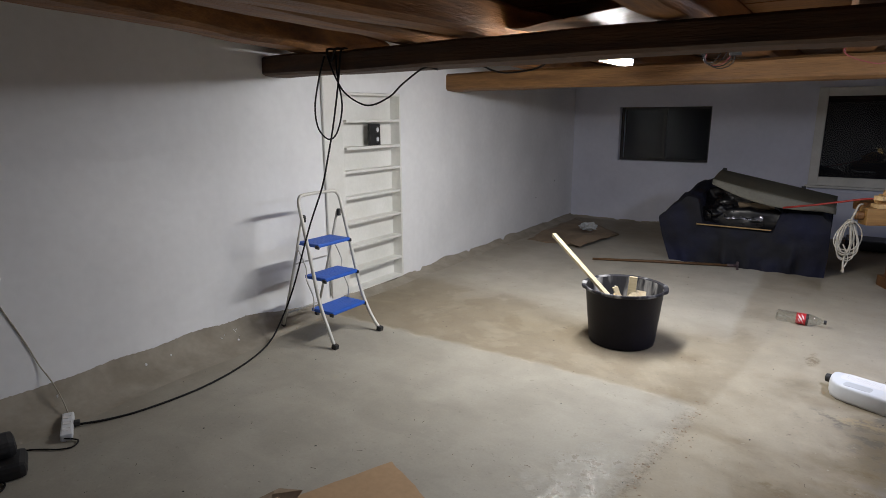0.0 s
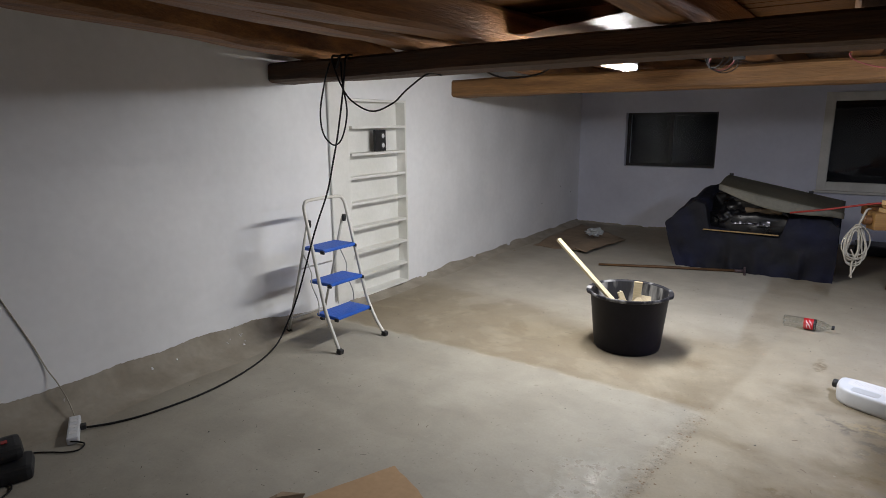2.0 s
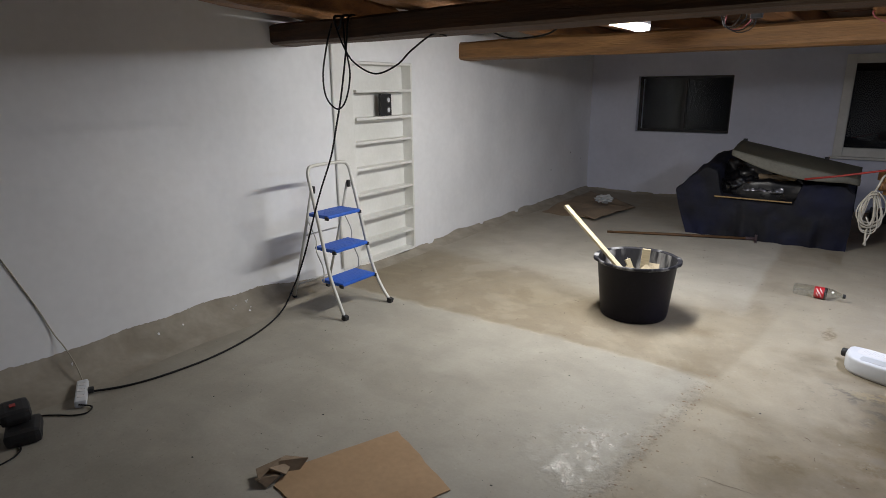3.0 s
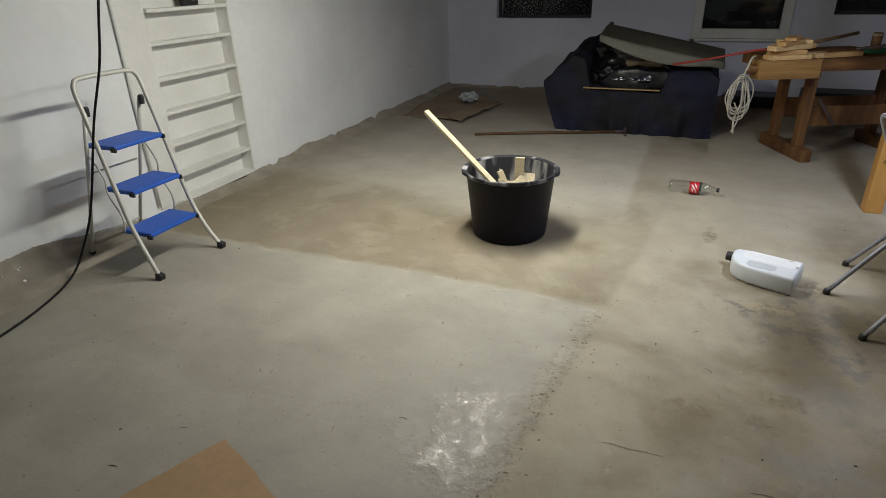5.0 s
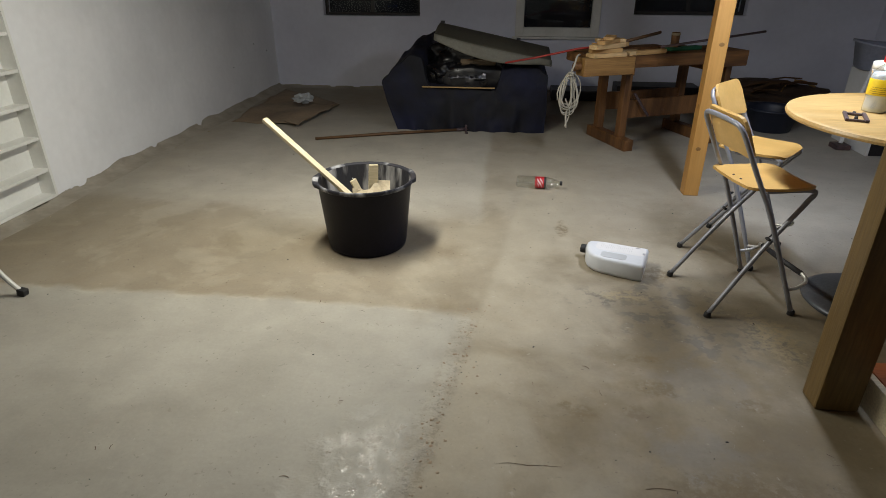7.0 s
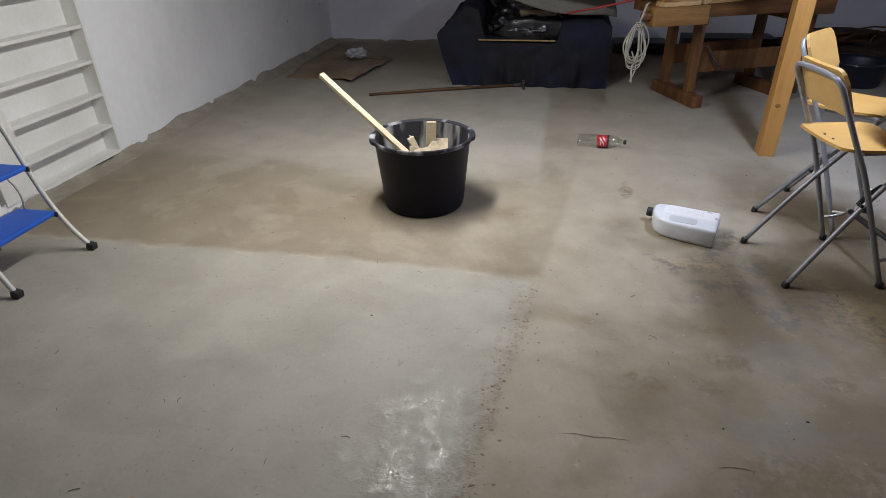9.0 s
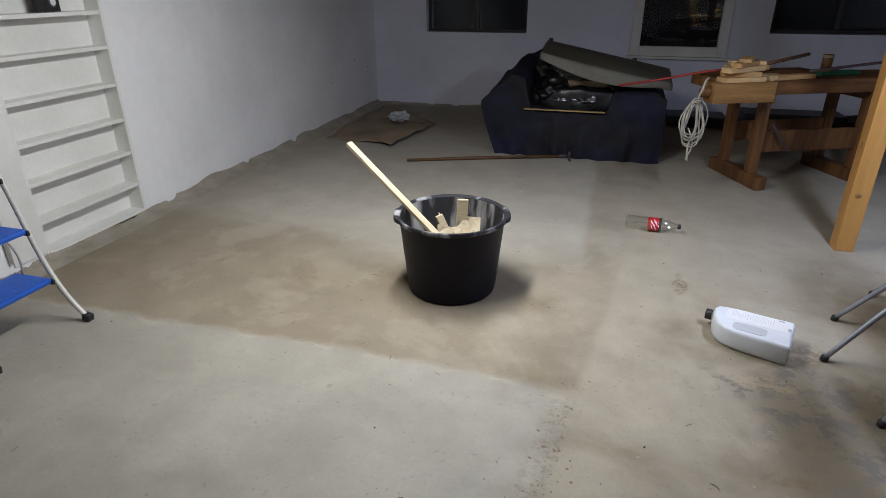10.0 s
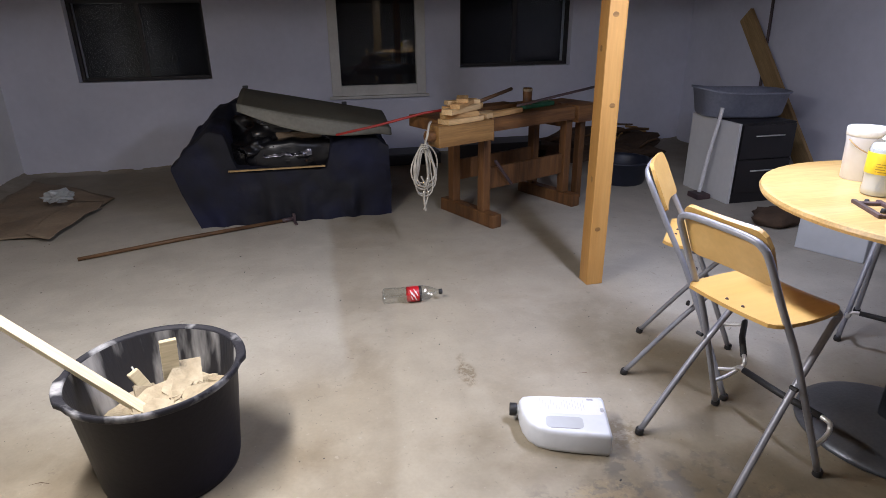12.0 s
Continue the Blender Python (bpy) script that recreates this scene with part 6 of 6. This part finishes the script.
part("lid", boxes(((-0.008, -0.008, 0.241), (0.408, 0.328, 0.262)), bevel=0.008), M_GREYBOX, gb)
bm = bmesh.new()
lump(bm, (6.18, 1.22, 0.05), (0.19, 0.15, 0.075), 9.0, 0.4, 3, 2.0)
for v in bm.verts:
    v.co.z = max(v.co.z, 0.0)
tagged(link("brown_sack", bm, M_BROWNMAT, smooth=True), "flat brown sack lying on the floor", "sack")

# ---- paint chips that fell on the cement bank ----
rnd = random.Random(8)
for k in range(9):
    y = -2.05 + rnd.gauss(0, 0.09) if k < 6 else rnd.uniform(-3.2, -2.4)
    x = 0.035 + abs(rnd.gauss(0, 0.03))
    b2 = bmesh.new()
    lump(b2, (0, 0, 0), (rnd.uniform(0.006, 0.018), rnd.uniform(0.004, 0.009), 0.0025), k * 2.3, 0.9, 2, 2.0)
    ob = link("paint_chip", b2, M_LABEL)
    ob.matrix_world = pose(x, y, 0.15 * (1 - min(x / 0.30, 1) ** 0.667) ** 1.9 + 0.002, 0, 55, k * 50)
    tagged(ob, "flake of white wall paint on the cement bank", "paint chip", "paint chips")

# ---- thin open cracks in the screed ----
def crack(pts, w):
    path_ = smooth_path([(x, y, 0.0012) for x, y in pts], 6)
    b3 = bmesh.new()
    rows_ = []
    for i, p in enumerate(path_):
        k_ = w * (0.35 + 0.65 * math.sin(math.pi * i / (len(path_) - 1))) * (1 + 0.6 * noise.noise(p * 60))
        off = 0.002 * noise.noise(p * 35)
        rows_.append((b3.verts.new(p + Vector((off, off + k_, 0))), b3.verts.new(p + Vector((off, off - k_, 0)))))
    for a_, c_ in zip(rows_, rows_[1:]):
        b3.faces.new((a_[0], c_[0], c_[1], a_[1]))
    return tagged(link("floor_crack", b3, M_BROWNMAT), "thin dark crack in the cement floor", "crack", kind="structure")


crack([(3.09, -2.09), (3.15, -2.082), (3.20, -2.087), (3.25, -2.081), (3.31, -2.083)], 0.0010)
crack([(3.56, -2.145), (3.61, -2.135), (3.67, -2.142)], 0.0012)
crack([(3.44, 0.0), (3.445, -0.12), (3.46, -0.26)], 0.0013)
crack([(4.49, 0.46), (4.485, 0.40), (4.47, 0.34)], 0.0015)
crack([(1.84, -0.46), (1.875, -0.455), (1.91, -0.47)], 0.0016)

# ---- crumbs broken from the edge of the screed ----
rnd = random.Random(77)
verts, faces = [], []
for k in range(220):
    y = rnd.uniform(-2.7, -1.1)
    x = 2.91 + 0.13 * (y + 1.7) + 0.04 * noise.noise(Vector((y * 2.5, 0, 4))) + rnd.gauss(0, 0.03)
    r = rnd.choice((0.0015, 0.002, 0.003, 0.004, 0.0065))
    i = len(verts)
    for j in range(6):
        q = j * 1.0472 + rnd.uniform(-0.35, 0.35)
        w = r * rnd.uniform(0.7, 1.3)
        verts.append((x + w * math.cos(q), y + w * math.sin(q), 0.0005))
    verts.append((x + r * 0.2, y - r * 0.1, r * rnd.uniform(0.3, 0.6)))
    faces += [(i + j, i + (j + 1) % 6, i + 6) for j in range(6)]
me = bpy.data.meshes.new("screed_crumbs")
me.from_pydata(verts, [], faces)
me.materials.append(M_CARD_OLD)
tagged(new("screed_crumbs", me), "cement crumbs along the broken edge of the screed", "crumbs", kind="stuff")

# ---- small dirt on the floor ----
rnd = random.Random(21)
verts, faces = [], []
for k in range(300):
    x, y = rnd.uniform(0.3, 5.2), rnd.uniform(-3.6, 2.6)
    r = rnd.choice((0.001, 0.0015, 0.0015, 0.002, 0.0025, 0.004))
    e = rnd.uniform(0.6, 1.5)
    q = rnd.uniform(0, 3.14)
    i = len(verts)
    c, s = math.cos(q), math.sin(q)
    for dx, dy, dz in ((-e, -0.7, 0), (e, -0.8, 0), (e * 0.9, 0.8, 0), (-e, 0.7, 0), (0.1, 0, 0.9)):
        verts.append((x + r * (dx * c - dy * s), y + r * (dx * s + dy * c), r * dz + 0.0005))
    faces += [(i, i + 1, i + 4), (i + 1, i + 2, i + 4), (i + 2, i + 3, i + 4), (i + 3, i, i + 4)]
me = bpy.data.meshes.new("floor_grit")
me.from_pydata(verts, [], faces)
me.materials.append(M_BLACK)
tagged(new("floor_grit", me), "scattered dark grit on the cement floor", "grit", kind="stuff")
rnd = random.Random(31)
verts, faces = [], []
for k in range(70):
    x, y = rnd.uniform(0.9, 5.2), rnd.uniform(-3.2, 1.6)
    ln_, q, bend = rnd.uniform(0.005, 0.018), rnd.uniform(0, 3.14), rnd.uniform(-0.4, 0.4)
    w = rnd.uniform(0.0007, 0.0014)
    i = len(verts)
    for j in range(4):
        u = (j / 3 - 0.5) * 2 * ln_
        v_ = bend * ln_ * (1 - (j / 1.5 - 1) ** 2)
        for side_ in (-w, w):
            a_, b_ = u, v_ + side_
            verts.append((x + a_ * math.cos(q) - b_ * math.sin(q), y + a_ * math.sin(q) + b_ * math.cos(q), 0.0015))
    for j in range(3):
        faces.append((i + 2 * j, i + 2 * j + 2, i + 2 * j + 3, i + 2 * j + 1))
me = bpy.data.meshes.new("wood_splinters")
me.from_pydata(verts, [], faces)
me.materials.append(M_BEAM)
tagged(new("wood_splinters", me), "thin dark splinters scattered on the floor", "splinters", kind="stuff")
rnd = random.Random(4)
verts, faces = [], []
for k in range(60):
    wall_y = rnd.uniform(-3.4, 4.0)
    x, y = 0.05 + abs(rnd.gauss(0, 0.10)), wall_y
    r = rnd.choice((0.003, 0.004, 0.006, 0.009, 0.014))
    i = len(verts)
    for j in range(5):
        q = j * 1.2566 + rnd.uniform(-0.3, 0.3)
        verts.append((x + r * math.cos(q), y + r * math.sin(q), 0.001))
    verts.append((x + r * 0.1, y, r * 0.7))
    faces += [(i + j, i + (j + 1) % 5, i + 5) for j in range(5)]
me = bpy.data.meshes.new("plaster_crumbs")
me.from_pydata(verts, [], faces)
me.materials.append(M_PLASTER)
tagged(new("plaster_crumbs", me), "pale plaster crumbs along the wall foot", "crumbs", kind="stuff")
